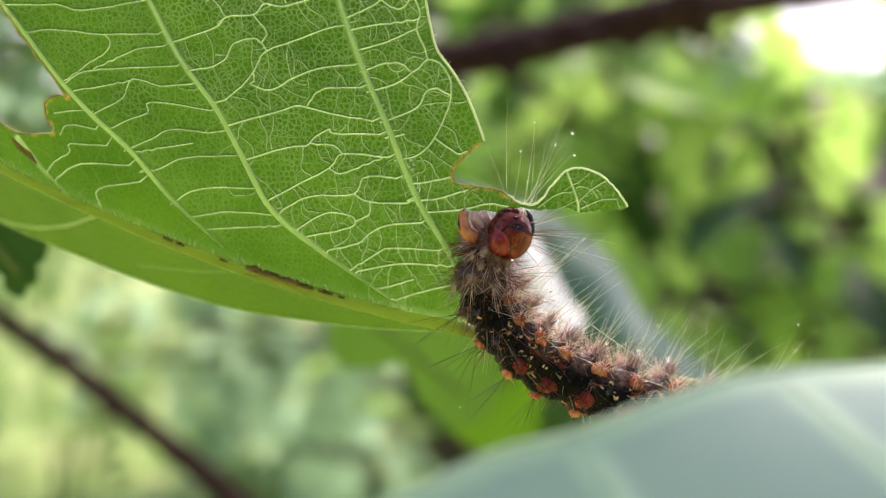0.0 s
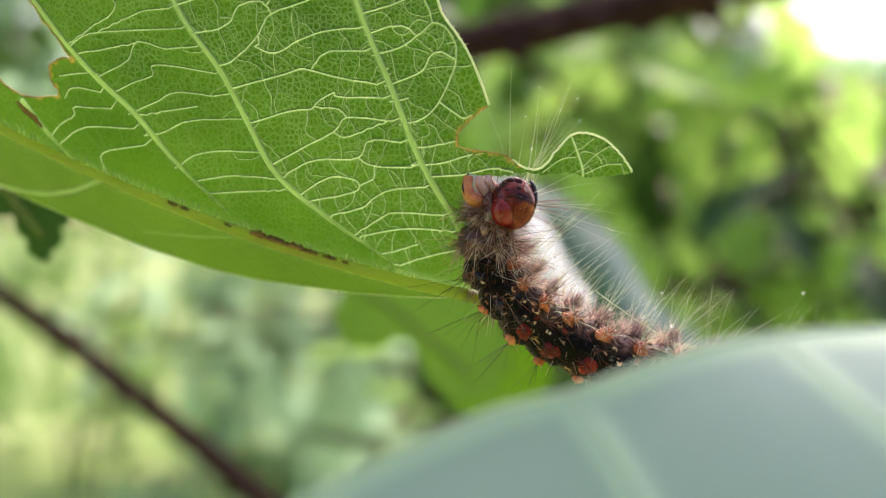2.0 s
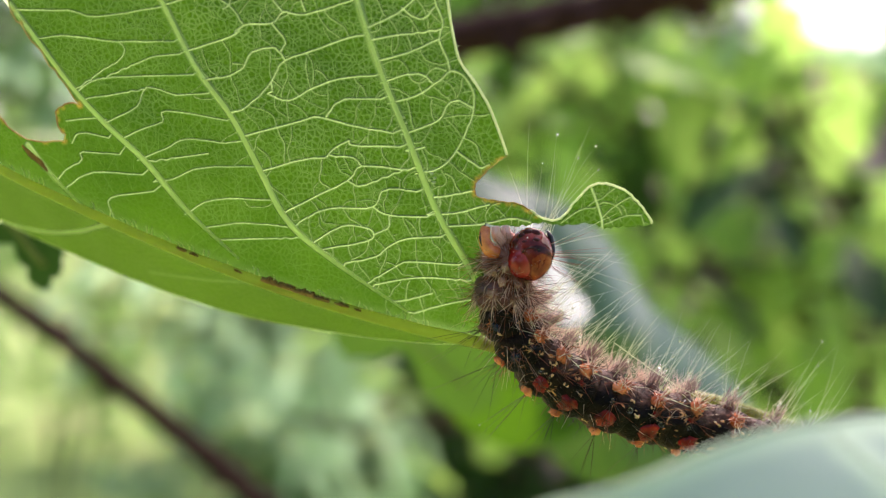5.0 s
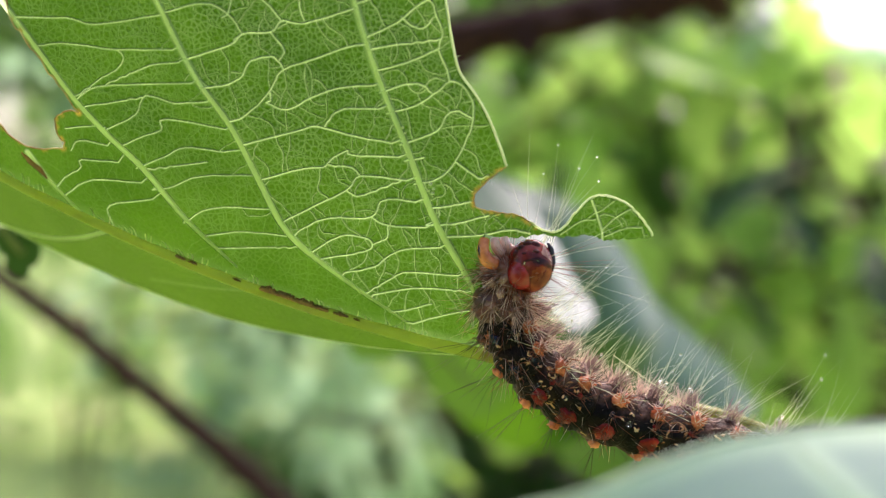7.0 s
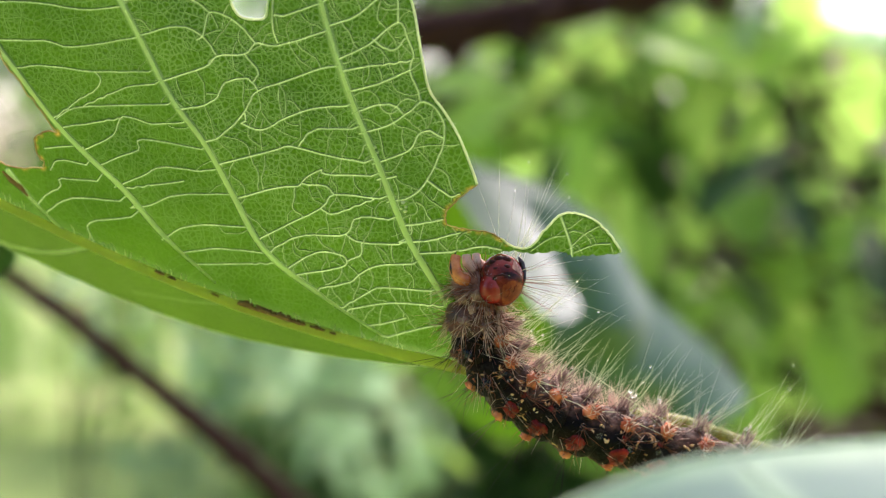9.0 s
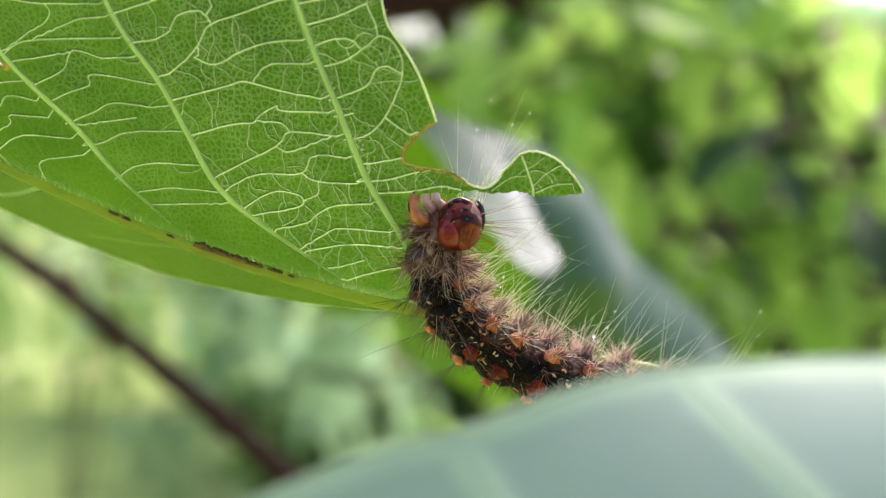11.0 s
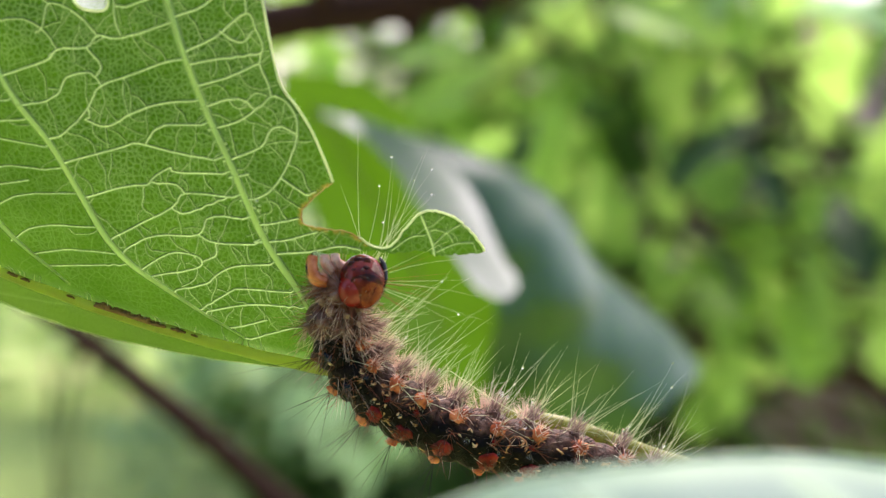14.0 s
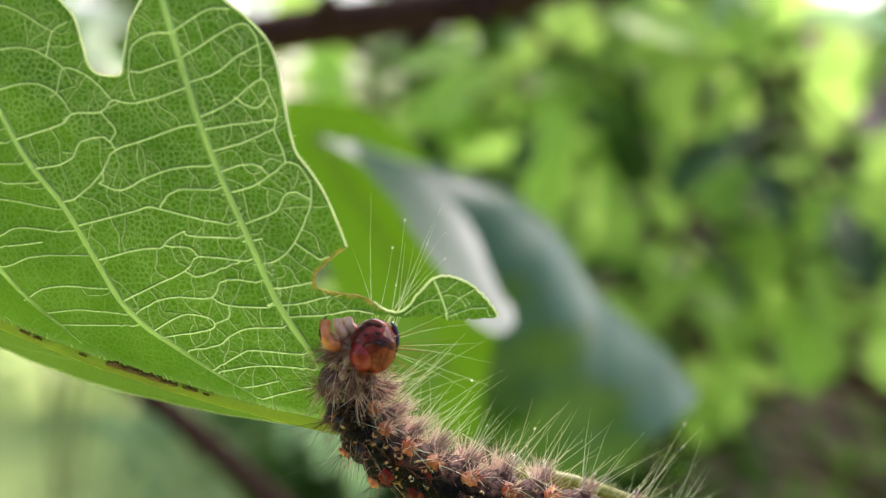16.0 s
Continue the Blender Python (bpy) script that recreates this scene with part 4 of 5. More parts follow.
        for _ in range(0 if collar else 5):
            ang = rng.gauss(8, 24)
            way = around(ang)
            p = c + way * g * 1.0 + d * half * rng.uniform(-0.9, 0.9)
            for _ in range(2):
                q = p + d * rng.uniform(-0.5, 0.5) / 1000 + around(ang + 90) * rng.uniform(-0.35, 0.35) / 1000
                tube(bm, [p, (p + q) / 2 + way * 0.00005, q], [0.00005, 0.00010, 0.00003], 5)
        if not collar:
            tagged(part("fleck", bm, CREAM, seg), kind="stuff")
        for _ in range(2 if not collar else 1):
            way = around(rng.uniform(-20, 70))
            drops.append((c + way * (g + 0.00055) + d * half * rng.uniform(-0.8, 0.8), rng.uniform(0.00012, 0.00030)))

    # head: a glossy lobe, an amber-striped cheek, dark brows and jaws against the leaf edge
    hc = Vector((0.0057, 0.1085, 1.2009))
    bm = bmesh.new()
    ball(bm, hc, 0.0020, 28, 18, (0.98, 0.95, 1.14))
    head = part("head", bm, HEAD, beast, "glossy russet-brown head")
    bm = bmesh.new()
    ball(bm, hc + Vector((-0.00082, -0.00085, -0.00065)), 0.00118, 22, 16, (0.95, 0.95, 1.15))
    part("lobe", bm, LOBE_RED, head, "smooth blood-red lobe")

    def skin(x, z, out=0.0):
        """A place on the front of the head."""
        u = max(0.0, 1 - (x / 1.96) ** 2 - (z / 2.28) ** 2)
        return hc + Vector((x / 1000, -0.0019 * math.sqrt(u) - out / 1000, z / 1000))

    def patch(name, points, material, out, label):
        """A marking that follows the curve of the head."""
        outline = [tuple(q) for q in spline(points + points[:1], 4)[:-1]]
        part(name, blade_mesh(outline, [], 0.12, lambda x, z: skin(x, z, out), 1.0), material, head, label)

    patch("cheek", [(0.05, -0.35), (0.7, 0.05), (1.25, -0.05), (1.68, -0.45), (1.5, -1.2), (0.75, -1.95), (0.05, -2.0)], AMBER, 0.03, "mottled amber cheek")
    patch("brow", [(0.0, 0.85), (0.8, 0.75), (1.45, 0.45), (1.78, -0.15), (1.35, -0.02), (0.75, 0.2), (0.1, 0.35)], JAW, 0.045, "blackish-red brow")
    patch("temple", [(0.75, 1.15), (1.05, 1.75), (1.35, 1.3), (1.62, 0.7), (1.68, 0.42), (1.25, 0.78)], BLUSH, 0.04, "pinkish-brown temple")
    for x, z0, z1 in ((0.75, -1.3, -0.3), (1.2, -0.9, -0.25)):
        bm = bmesh.new()
        tube(bm, [skin(x + 0.08 * math.sin(2.3 * k) - 0.05 * k, z1 + (z0 - z1) * k / 5, 0.03) for k in range(6)], [0.00003, 0.00006, 0.00008, 0.00006, 0.00005, 0.00002], 6)
        part("streak", bm, HEAD, head, "dark streak on the cheek")
    bm = bmesh.new()
    tube(bm, [skin(1.45, 2.1 - 0.1), skin(1.72, 1.45, 0.05), skin(1.88, 0.8, 0.05), skin(1.93, 0.2, 0.04), skin(1.80, -0.5, 0.02)], [0.00012, 0.00024, 0.00024, 0.00018, 0.00005], 8)
    part("cheek_edge", bm, CLAW, head, "black edge of the cheek")
    patch("crown", [(-1.45, 0.75), (-0.95, 0.5), (-0.3, 0.72), (0.2, 0.75), (0.75, 1.05), (0.95, 1.8), (0.3, 2.12), (-0.4, 2.12), (-1.1, 1.6)], HEAD, 0.05, "dark maroon crown")
    bm = bmesh.new()
    for x, z, w, tall in ((-0.75, 1.55, 0.34, 0.8), (-0.25, 1.85, 0.42, 0.7), (0.35, 1.75, 0.36, 1.0), (-1.2, 1.0, 0.30, 1.2), (0.35, 1.2, 0.32, 0.8), (-0.5, 1.05, 0.28, 0.7)):
        ball(bm, skin(x, z) + Vector((0, 0.00012, 0)), w / 1000, 14, 10, (1.15, 0.65, tall))
    part("jaw", bm, JAW, head, "blackish-red jaws")
    bm = bmesh.new()
    tube(bm, [skin(-1.0, -0.2), skin(-0.6, 0.45, 0.05), skin(0.0, 0.6, 0.05), skin(0.7, 0.45, 0.03)], [0.00004, 0.00010, 0.00010, 0.00004], 6)
    part("suture", bm, JAW, head)
    # clear beads added where the glossy face should show white highlights
    bm = bmesh.new()
    for x, z, w in ((-1.25, 0.62, 0.17), (-1.1, 0.85, 0.12), (-0.62, 0.25, 0.15), (-0.35, 1.35, 0.1), (0.1, 1.2, 0.08), (0.55, 0.5, 0.07), (-0.9, 1.5, 0.09)):
        ball(bm, skin(x, z, 0.12), w / 1000, 10, 7, (1.2, 0.8, 0.8))
    part("wet_bead", bm, DEW, head, "clear bead added for a highlight on the face")
    bm = bmesh.new()
    for _ in range(60):
        a = rng.uniform(1.6, 5.2)
        w = Vector((math.cos(a), -0.5 + rng.uniform(-0.5, 0.5), math.sin(a))).normalized()
        hair(bm, hc + Vector((-0.0012, 0.0002, -0.0006)) + w * 0.0013, w, rng.uniform(0.0010, 0.0026), 0.000028, rng)
    for _ in range(16):
        w = Vector((rng.uniform(0.4, 1.0), rng.uniform(-0.5, 0.1), rng.uniform(-0.7, 0.35))).normalized()
        hair(bm, hc + w * 0.0017, w, rng.uniform(0.002, 0.006), 0.000020, rng)
    part("bristles", bm, BROWN_HAIR, head)
    bm = bmesh.new()
    for _ in range(6):
        w = Vector((1.0, rng.uniform(-0.45, 0.35), rng.uniform(-0.35, 0.5))).normalized()
        pts = hair(bm, hc + w * 0.0017, w, rng.uniform(0.006, 0.014), 0.000020, rng, 0.10)
        if rng.random() < 0.5:
            drops.append((pts[2], 0.00009))
    part("bristles", bm, PALE_HAIR, head, "long pale glinting bristles")
    # fine upright bristles that rise above the leaf edge
    bm = bmesh.new()
    for _ in range(16):
        w = Vector((rng.gauss(0.25, 0.5), rng.uniform(-0.3, 0.5), 1.0)).normalized()
        pts = hair(bm, hc + Vector((rng.uniform(-0.001, 0.002), 0.0012, 0.001)), w, rng.uniform(0.005, 0.012), 0.00002, rng)
        if rng.random() < 0.4:
            drops.append((pts[rng.choice((2, 3))], 0.00010))
    part("bristles", bm, PALE_HAIR, head, "long pale glinting bristles")
    # hairy brown shield between the head and the legs
    bm = bmesh.new()
    ball(bm, Vector((0.0040, 0.1094, 1.2003)), 0.0018, 20, 14, (1.0, 0.9, 1.0))
    shield = part("shield", bm, BLUSH, beast, "dusty pink hairy neck shield")
    bm = bmesh.new()
    for x, y, z, w in ((3.6, 107.9, -0.2, 0.42), (2.6, 108.2, -0.6, 0.36), (3.3, 107.9, -1.4, 0.40), (4.6, 107.9, -1.7, 0.34)):
        spiny_wart(bm, Vector((x / 1000, y / 1000, 1.2 + z / 1000)), Vector((-0.3, -0.9, 0.1)).normalized(), w / 1000, w / 1000, rng)
    tagged(part("knob", bm, KNOB, shield, "tan knobs on the neck"), kind="stuff")
    for material, count, long_ in ((BROWN_HAIR, 110, 0.0020), (GREY_HAIR, 100, 0.0022), (DARK_HAIR, 70, 0.0020), (ROSY_HAIR, 30, 0.0016)):
        bm = bmesh.new()
        for _ in range(count):
            w = Vector((rng.gauss(-0.5, 0.7), rng.uniform(-1.0, 0.1), rng.gauss(0.25, 0.7))).normalized()
            hair(bm, Vector((0.0040, 0.1094, 1.2003)) + w * 0.0016, w, rng.uniform(0.0006, long_), 0.000030, rng)
        part("bristles", bm, material, shield)
    # legs that grip the blade, each with a black claw
    for girth, hip, knee, ankle, foot in ((0.95, (2.75, 107.9, 1.0), (2.1, 107.5, 1.3), (1.72, 107.5, 2.2), (1.85, 107.9, 3.5)), (0.8, (3.4, 108.6, 1.9), (3.0, 108.5, 2.2), (2.75, 108.4, 2.6), (2.65, 108.6, 3.4)),
                                          (0.8, (4.2, 108.9, 2.1), (3.8, 108.7, 2.4), (3.6, 108.6, 2.7), (3.5, 108.8, 3.5))):
        h, k, a, f = (Vector((x / 1000, y / 1000, 1.2 + z / 1000)) for x, y, z in (hip, knee, ankle, foot))
        bm = bmesh.new()
        tube(bm, spline([h, k, a, a.lerp(f, 0.7)], 5), [girth * 0.00060 * (1 - 0.25 * (j / 15) ** 2) for j in range(16)], 10)
        leg = part("leg", bm, PINK if girth == 0.8 else LEG, beast, "pale pink fleshy leg" if girth == 0.8 else "amber jointed leg")
        if girth == 0.8:
            continue
        out = Vector((-0.00035, -0.0003, -0.0001)) * girth
        bm = bmesh.new()
        tube(bm, spline([k + out * 1.2, a + out, a.lerp(f, 0.6) + out * 0.7, f], 4), [girth * w for w in (0.00004, 0.00007, 0.00010, 0.00013, 0.00015, 0.00016, 0.00016, 0.00016, 0.00015, 0.00013, 0.0001, 0.00006, 0.00003)], 7)
        part("claw", bm, CLAW, leg, "black claw")
        bm = bmesh.new()
        ball(bm, h.lerp(k, 0.35) + Vector((0, 0.0001, 0.0002)), 0.00050 * girth, 10, 7, (1.3, 0.8, 0.9))
        part("hip", bm, PINK, leg, "pinkish soft skin at the hip")
    # dew caught on bristles and warts
    bm = bmesh.new()
    for p, rad in drops[:300]:
        ball(bm, p, rad, 8, 6)
    tagged(part("dew", bm, DEW, beast, "clear dew drops"), kind="stuff")
    return head


CATERPILLAR_HEAD = caterpillar()


def silk_thread():
    bm = bmesh.new()
    a, b = Vector((0.0131, 0.1105, 1.1933)), Vector((0.0221, 0.1125, 1.1877))
    tube(bm, [a.lerp(b, i / 9) + Vector((0, 0, -0.0003 * math.sin(math.pi * i / 9))) for i in range(10)], 0.00003, 5)
    tagged(part("silk_thread", bm, PALE_HAIR), "fine white silk thread among the bristles", "thread")


silk_thread()


# ---- the pale leaf close to the lens ----
def pale_leaf_material():
    M = Mat("pale_waxy_leaf", rough=0.48)
    v = M.coords("Object")
    n, _ = M.noise(v, 60.0, 4.0)
    f, _ = M.noise(v, 700.0, 3.0)
    c = M.mix(M.grey(n, 0.3, 0.7), (0.290, 0.395, 0.338), (0.340, 0.445, 0.388))
    vein = M.node("Attribute")
    vein.attribute_name = "vein"
    c = M.mix(vein.outputs["Fac"], c, (0.58, 0.76, 0.52))
    return M.leafy(c, (0.18, 0.32, 0.15), 0.2, M.bump(f, 0.25, 0.0002))


PALE = pale_leaf_material()
PALE_VEIN = vein_material("pale_leaf_vein", (0.56, 0.70, 0.52), (0.4, 0.55, 0.3), 500.0)


NEAR_TOP = [(-26, -16), (-22, -11.5), (-18.8, -8.3), (-15.8, -5.9), (-12.3, -3.8), (-8.4, -2.1), (-4, -0.4), (0, 0.5), (4.9, 2.0), (9.3, 3.0), (13.8, 3.4), (17.3, 3.5), (25, 3.7), (32, 2.9), (42, 0.2), (52, -7.0)]


def near_point(x, z, lift=0.0):
    """Millimetres from the leaf's upper margin; the blade comes a little nearer below and curls at the far side."""
    edge = float(np.interp(x, [q[0] for q in NEAR_TOP], [q[1] for q in NEAR_TOP]))
    curl = 4.8 * math.exp(-max(0.0, edge - z) / 4.5) * min(1.0, max(0.0, (x - 2.0) / 18.0))
    y = 66.0 + 0.55 * (z - 0.5) - 0.0008 * x * x + 0.05 * x + curl - lift
    return Vector((x / 1000, (y - 66.0) / 1000, z / 1000))


def near_leaf():
    leaf = tagged(new("near_oak_leaf"), "pale grey-green waxy oak leaf with light veins, out of focus", "leaf")
    leaf.location = (0.007, 0.066, 1.1900)
    top = NEAR_TOP
    low = [(56, -18), (46, -30), (28, -38), (4, -38), (-14, -31), (-24, -22)]
    outline = [tuple(q) for q in spline(top + low + top[:1], 6)[:-1]]
    veins = [([(0, 0.3), (2.2, -2.6), (5.2, -7.5), (10, -15), (17, -24)], 0.62), ([(-12.4, -4.0), (-11.4, -6.2), (-10.6, -10), (-8, -18), (-2, -27)], 0.55),
             ([(12.2, 3.0), (15.0, 0.4), (20, -4.5), (26, -12), (33, -20)], 0.6), ([(24, 3.3), (28, 0.6), (34, -5), (40, -13)], 0.5),
             ([(-16, -34), (6, -26.5), (28, -21.5), (52, -16)], 0.9)]
    lines = [(spline(v, 8), w) for v, w in veins]
    mesh, _, _ = fine_blade("blade", outline, [], np.arange(-30, 62, 0.35), np.arange(-42, 7, 0.35), near_point, [*[(v, w * 1.45) for v, w in lines], (spline(top, 6), 0.9)], PALE)
    part("blade", mesh, None, leaf)
    bm = bmesh.new()
    line = spline(top, 6)
    tube(bm, [near_point(q[0], q[1], 0.0) for q in line], 0.0002, 7)
    part("rim", bm, PALE_VEIN, leaf)
    for line, w in lines:
        bm = bmesh.new()
        tube(bm, [near_point(q[0], q[1], -0.1) for q in line], w / 1000 * 0.3, 8)
        part("side_vein", bm, PALE_VEIN, leaf)
    bm = bmesh.new()
    tube(bm, spline([near_point(-16, -34), (-0.030, 0.0, -0.050), (-0.040, 0.10, -0.075), (-0.036, 0.20, -0.100), (-0.0335, 0.290, -0.1150)], 6), 0.0012, 8)
    part("stalk", bm, STALK, leaf)
    return leaf


NEAR_LEAF = near_leaf()

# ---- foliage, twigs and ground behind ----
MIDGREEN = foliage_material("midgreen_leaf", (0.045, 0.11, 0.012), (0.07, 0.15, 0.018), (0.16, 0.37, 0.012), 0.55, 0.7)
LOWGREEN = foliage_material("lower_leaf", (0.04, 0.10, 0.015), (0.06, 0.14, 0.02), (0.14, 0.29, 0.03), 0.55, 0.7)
GLOSSY = foliage_material("glossy_dark_leaf", (0.024, 0.085, 0.004), (0.038, 0.12, 0.006), (0.05, 0.13, 0.002), 0.3, 0.40)
FRESH = foliage_material("fresh_leaf", (0.09, 0.19, 0.04), (0.20, 0.35, 0.08), (0.49, 0.80, 0.17), 0.6)
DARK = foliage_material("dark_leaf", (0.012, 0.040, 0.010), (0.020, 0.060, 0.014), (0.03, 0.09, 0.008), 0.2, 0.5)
# DEEP puts the shade among the leaves into a darker green
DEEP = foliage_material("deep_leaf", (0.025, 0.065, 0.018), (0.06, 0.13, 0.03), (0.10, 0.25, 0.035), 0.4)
# HAZY and LIME carry haze and soft light in a paler leaf colour
HAZY = foliage_material("hazed_leaf", (0.16, 0.28, 0.15), (0.29, 0.43, 0.27), (0.45, 0.70, 0.42), 0.6)
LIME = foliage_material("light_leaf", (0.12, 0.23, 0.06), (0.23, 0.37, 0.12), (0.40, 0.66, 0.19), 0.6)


def lobed_leaf_mesh(name, length, width, material, lobes=3, cup=0.15, seed=0):
    """A small oak leaf along +x from its stalk, lobed, folded at the midrib and drooping."""
    r = random.Random(seed)
    bm = bmesh.new()
    n = 22
    rows = []
    for i in range(n + 1):
        u = i / n
        env = math.sin(math.pi * min(1, u * 0.93 + 0.05)) ** 0.7 * (0.55 + 0.55 * u)
        w = width * 0.5 * env * (1 + 0.22 * math.sin(u * math.pi * 2 * lobes + 0.6))
        x = length * u
        z = -cup * length * u * u
        row = []
        for s in (-1, -0.5, 0, 0.5, 1):
            row.append(bm.verts.new((x + 0.10 * length * abs(s) * math.sin(u * 2.6), s * w, z + abs(s) * w * 0.28 + r.uniform(-1, 1) * 0.01 * length * abs(s))))
        rows.append(row)
    for a, b in zip(rows, rows[1:]):
        for k in range(4):
            bm.faces.new((a[k], a[k + 1], b[k + 1], b[k]))
    tube(bm, [(-0.18 * length, 0, 0.02 * length), (0, 0, 0), (0.5 * length, 0, -cup * length * 0.25 - 0.0004), (0.95 * length, 0, -cup * length * 0.9)], [0.0009, 0.0009, 0.0006, 0.0002], 5)
    return mesh_of(name, bm, material)


# GLOSSY's reflection is tinted blue in the material to look like open sky
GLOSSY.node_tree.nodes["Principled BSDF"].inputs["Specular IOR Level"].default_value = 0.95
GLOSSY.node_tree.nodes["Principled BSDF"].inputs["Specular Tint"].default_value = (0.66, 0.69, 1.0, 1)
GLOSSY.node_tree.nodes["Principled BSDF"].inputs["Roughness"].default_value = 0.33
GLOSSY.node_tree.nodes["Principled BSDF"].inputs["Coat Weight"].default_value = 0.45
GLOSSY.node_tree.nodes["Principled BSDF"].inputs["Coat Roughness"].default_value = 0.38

# same leaf shapes in several tones; dark gaps and haze are in the colour
KINDS = {}
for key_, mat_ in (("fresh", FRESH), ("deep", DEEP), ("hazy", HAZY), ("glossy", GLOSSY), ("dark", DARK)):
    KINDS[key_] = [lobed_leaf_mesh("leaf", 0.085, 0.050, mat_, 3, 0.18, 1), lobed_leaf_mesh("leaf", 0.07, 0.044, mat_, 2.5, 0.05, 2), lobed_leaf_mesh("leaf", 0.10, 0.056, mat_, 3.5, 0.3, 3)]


def leafy_twig(tree, start, end, count, kind, seed, size=1.0, spread=0.05, label="leafy oak twig, green, blurred by distance"):
    """A woody twig from start to end with single leaves all round it."""
    r = random.Random(seed)
    a, b = Vector(start), Vector(end)
    bm = bmesh.new()
    n = 7
    bend = Vector((r.uniform(-1, 1), r.uniform(-1, 1), r.uniform(-1, 1))) * (b - a).length * 0.06
    pts = [a.lerp(b, i / (n - 1)) + bend * math.sin(math.pi * i / (n - 1)) - a for i in range(n)]
    tube(bm, pts, [0.003 * size * (1 - 0.7 * i / (n - 1)) + 0.0006 for i in range(n)], 6)
    twig = part("leafy_twig", bm, BARK, tree, label)
    twig.location = a
    root = Vector((1.3 + r.uniform(-0.05, 0.05), 3.0, 0.7 + r.uniform(-0.3, 0.5)))
    bm = bmesh.new()
    tube(bm, spline([root, root.lerp(a, 0.5) + Vector((0, 0, r.uniform(-0.1, 0.05))), a], 6), [0.012 - 0.009 * k / 12 for k in range(13)], 6)
    part("limb", bm, BARK, tree)
    for i in range(count):
        p = along([np.array(q) for q in pts], (i + r.random()) / count)
        ob = part("leaf", r.choice(KINDS[kind]), None, twig)
        ob.location = Vector(p) + Vector((r.gauss(0, spread), r.gauss(0, spread), r.gauss(0, spread)))
        ob.rotation_euler = (r.uniform(-0.7, 0.7), r.uniform(-0.2, 1.2), r.uniform(0, 6.283))
        s = size * r.uniform(0.7, 1.15)
        ob.scale = (s, s, s)
    return twig


def branch(points, r0, r1, label, name="branch"):
    line = spline(points, 10)
    rng = random.Random(7)
    bm = bmesh.new()
    n = len(line)
    tube(bm, line, [(r0 + (r1 - r0) * i / n) * rng.uniform(0.92, 1.1) for i in range(n)], 12)
    whole = tagged(new(name), label, "branch")
    part("stem", bm, BARK, whole)
    for k in range(4, n - 4, 9):
        bm = bmesh.new()
        p = Vector(line[k])
        w = Vector((rng.uniform(-1, 1), rng.uniform(-1, 1), rng.uniform(-1, 1))).normalized()
        tube(bm, [p, p + w * r0 * 1.3, p + w * r0 * 2.2], [r0 * 0.7, r0 * 0.55, r0 * 0.15], 7)
        part("bud", bm, BARK, whole)
    return whole


branch([(-0.0745, 0.56, 1.2708), (-0.0494, 0.56, 1.2756), (-0.0242, 0.56, 1.2793), (0.0009, 0.56, 1.2833), (0.0260, 0.56, 1.2881), (0.0510, 0.56, 1.2941), (0.0761, 0.56, 1.2998), (0.1011, 0.56, 1.3050), (0.1261, 0.56, 1.3108), (0.34, 0.80, 1.38), (0.62, 1.4, 1.55), (1.30, 3.0, 2.0)], 0.0100, 0.0092, "dark brown bare twig crossing behind the leaf")
branch([(-0.2717, 0.66, 1.1924), (-0.2357, 0.66, 1.1660), (-0.2058, 0.66, 1.1455), (-0.1758, 0.66, 1.1220), (-0.1458, 0.66, 1.0986), (-0.1068, 0.66, 1.0663), (-0.0678, 0.66, 1.0310), (-0.0290, 0.66, 0.9950), (0.0100, 0.66, 0.9550), (0.060, 0.66, 0.8), (0.06, 0.66, 0.4), (0.03, 0.66, 0.0)], 0.0058, 0.0078, "thin dark twig slanting down behind the leaf")


def shaped_leaf(name, top, low, depth_of, material, rib, stalk, label):
    """A large single leaf between two margins, with a midrib."""
    leaf = tagged(new(name), label, "leaf")
    outline = [tuple(q) for q in spline(top + low + top[:1], 6)[:-1]]
    part("blade", blade_mesh(outline, [], 0.0016, depth_of, 1.0), material, leaf)
    bm = bmesh.new()
    line = spline(rib, 8)
    tube(bm, [Vector(depth_of(q[0], q[1])) + Vector((0, -0.0003, 0)) for q in line], 0.0005, 6)
    part("midrib", bm, PALE_VEIN if material is GLOSSY else STALK, leaf)
    bm = bmesh.new()
    tube(bm, spline([depth_of(*rib[0]), *stalk], 6), 0.0005, 6)
    part("stalk", bm, STALK, leaf)
    return leaf


RIDGE = [(-0.0226, 1.2278), (-0.0104, 1.2253), (0.0004, 1.2216), (0.0148, 1.2180), (0.0292, 1.2129), (0.0408, 1.2055), (0.0481, 1.1969), (0.0555, 1.1853), (0.0658, 1.1766), (0.0761, 1.1679), (0.0865, 1.1556)]


def glossy_point(x, z):
    """Hangs almost upright, and curls back towards the sky along its upper margin."""
    edge = float(np.interp(x, [q[0] for q in RIDGE], [q[1] for q in RIDGE]))
    y = 0.312 - 0.35 * (z - 1.2) + 0.036 * math.exp(-max(0.0, edge - z) / 0.022)
    return Vector((x, y + 0.0006 * math.sin(230 * x + 160 * z) + 0.0005 * math.sin(90 * x - 330 * z), z))


def lobe_point(x, z):
    """The lobe in front lies back, turned up to the sky."""
    return Vector((x, 0.276 + 1.34 * (z - 1.2) - 10.0 * (z - 1.2) ** 2 + 0.0004 * math.sin(300 * x + 240 * z), z))


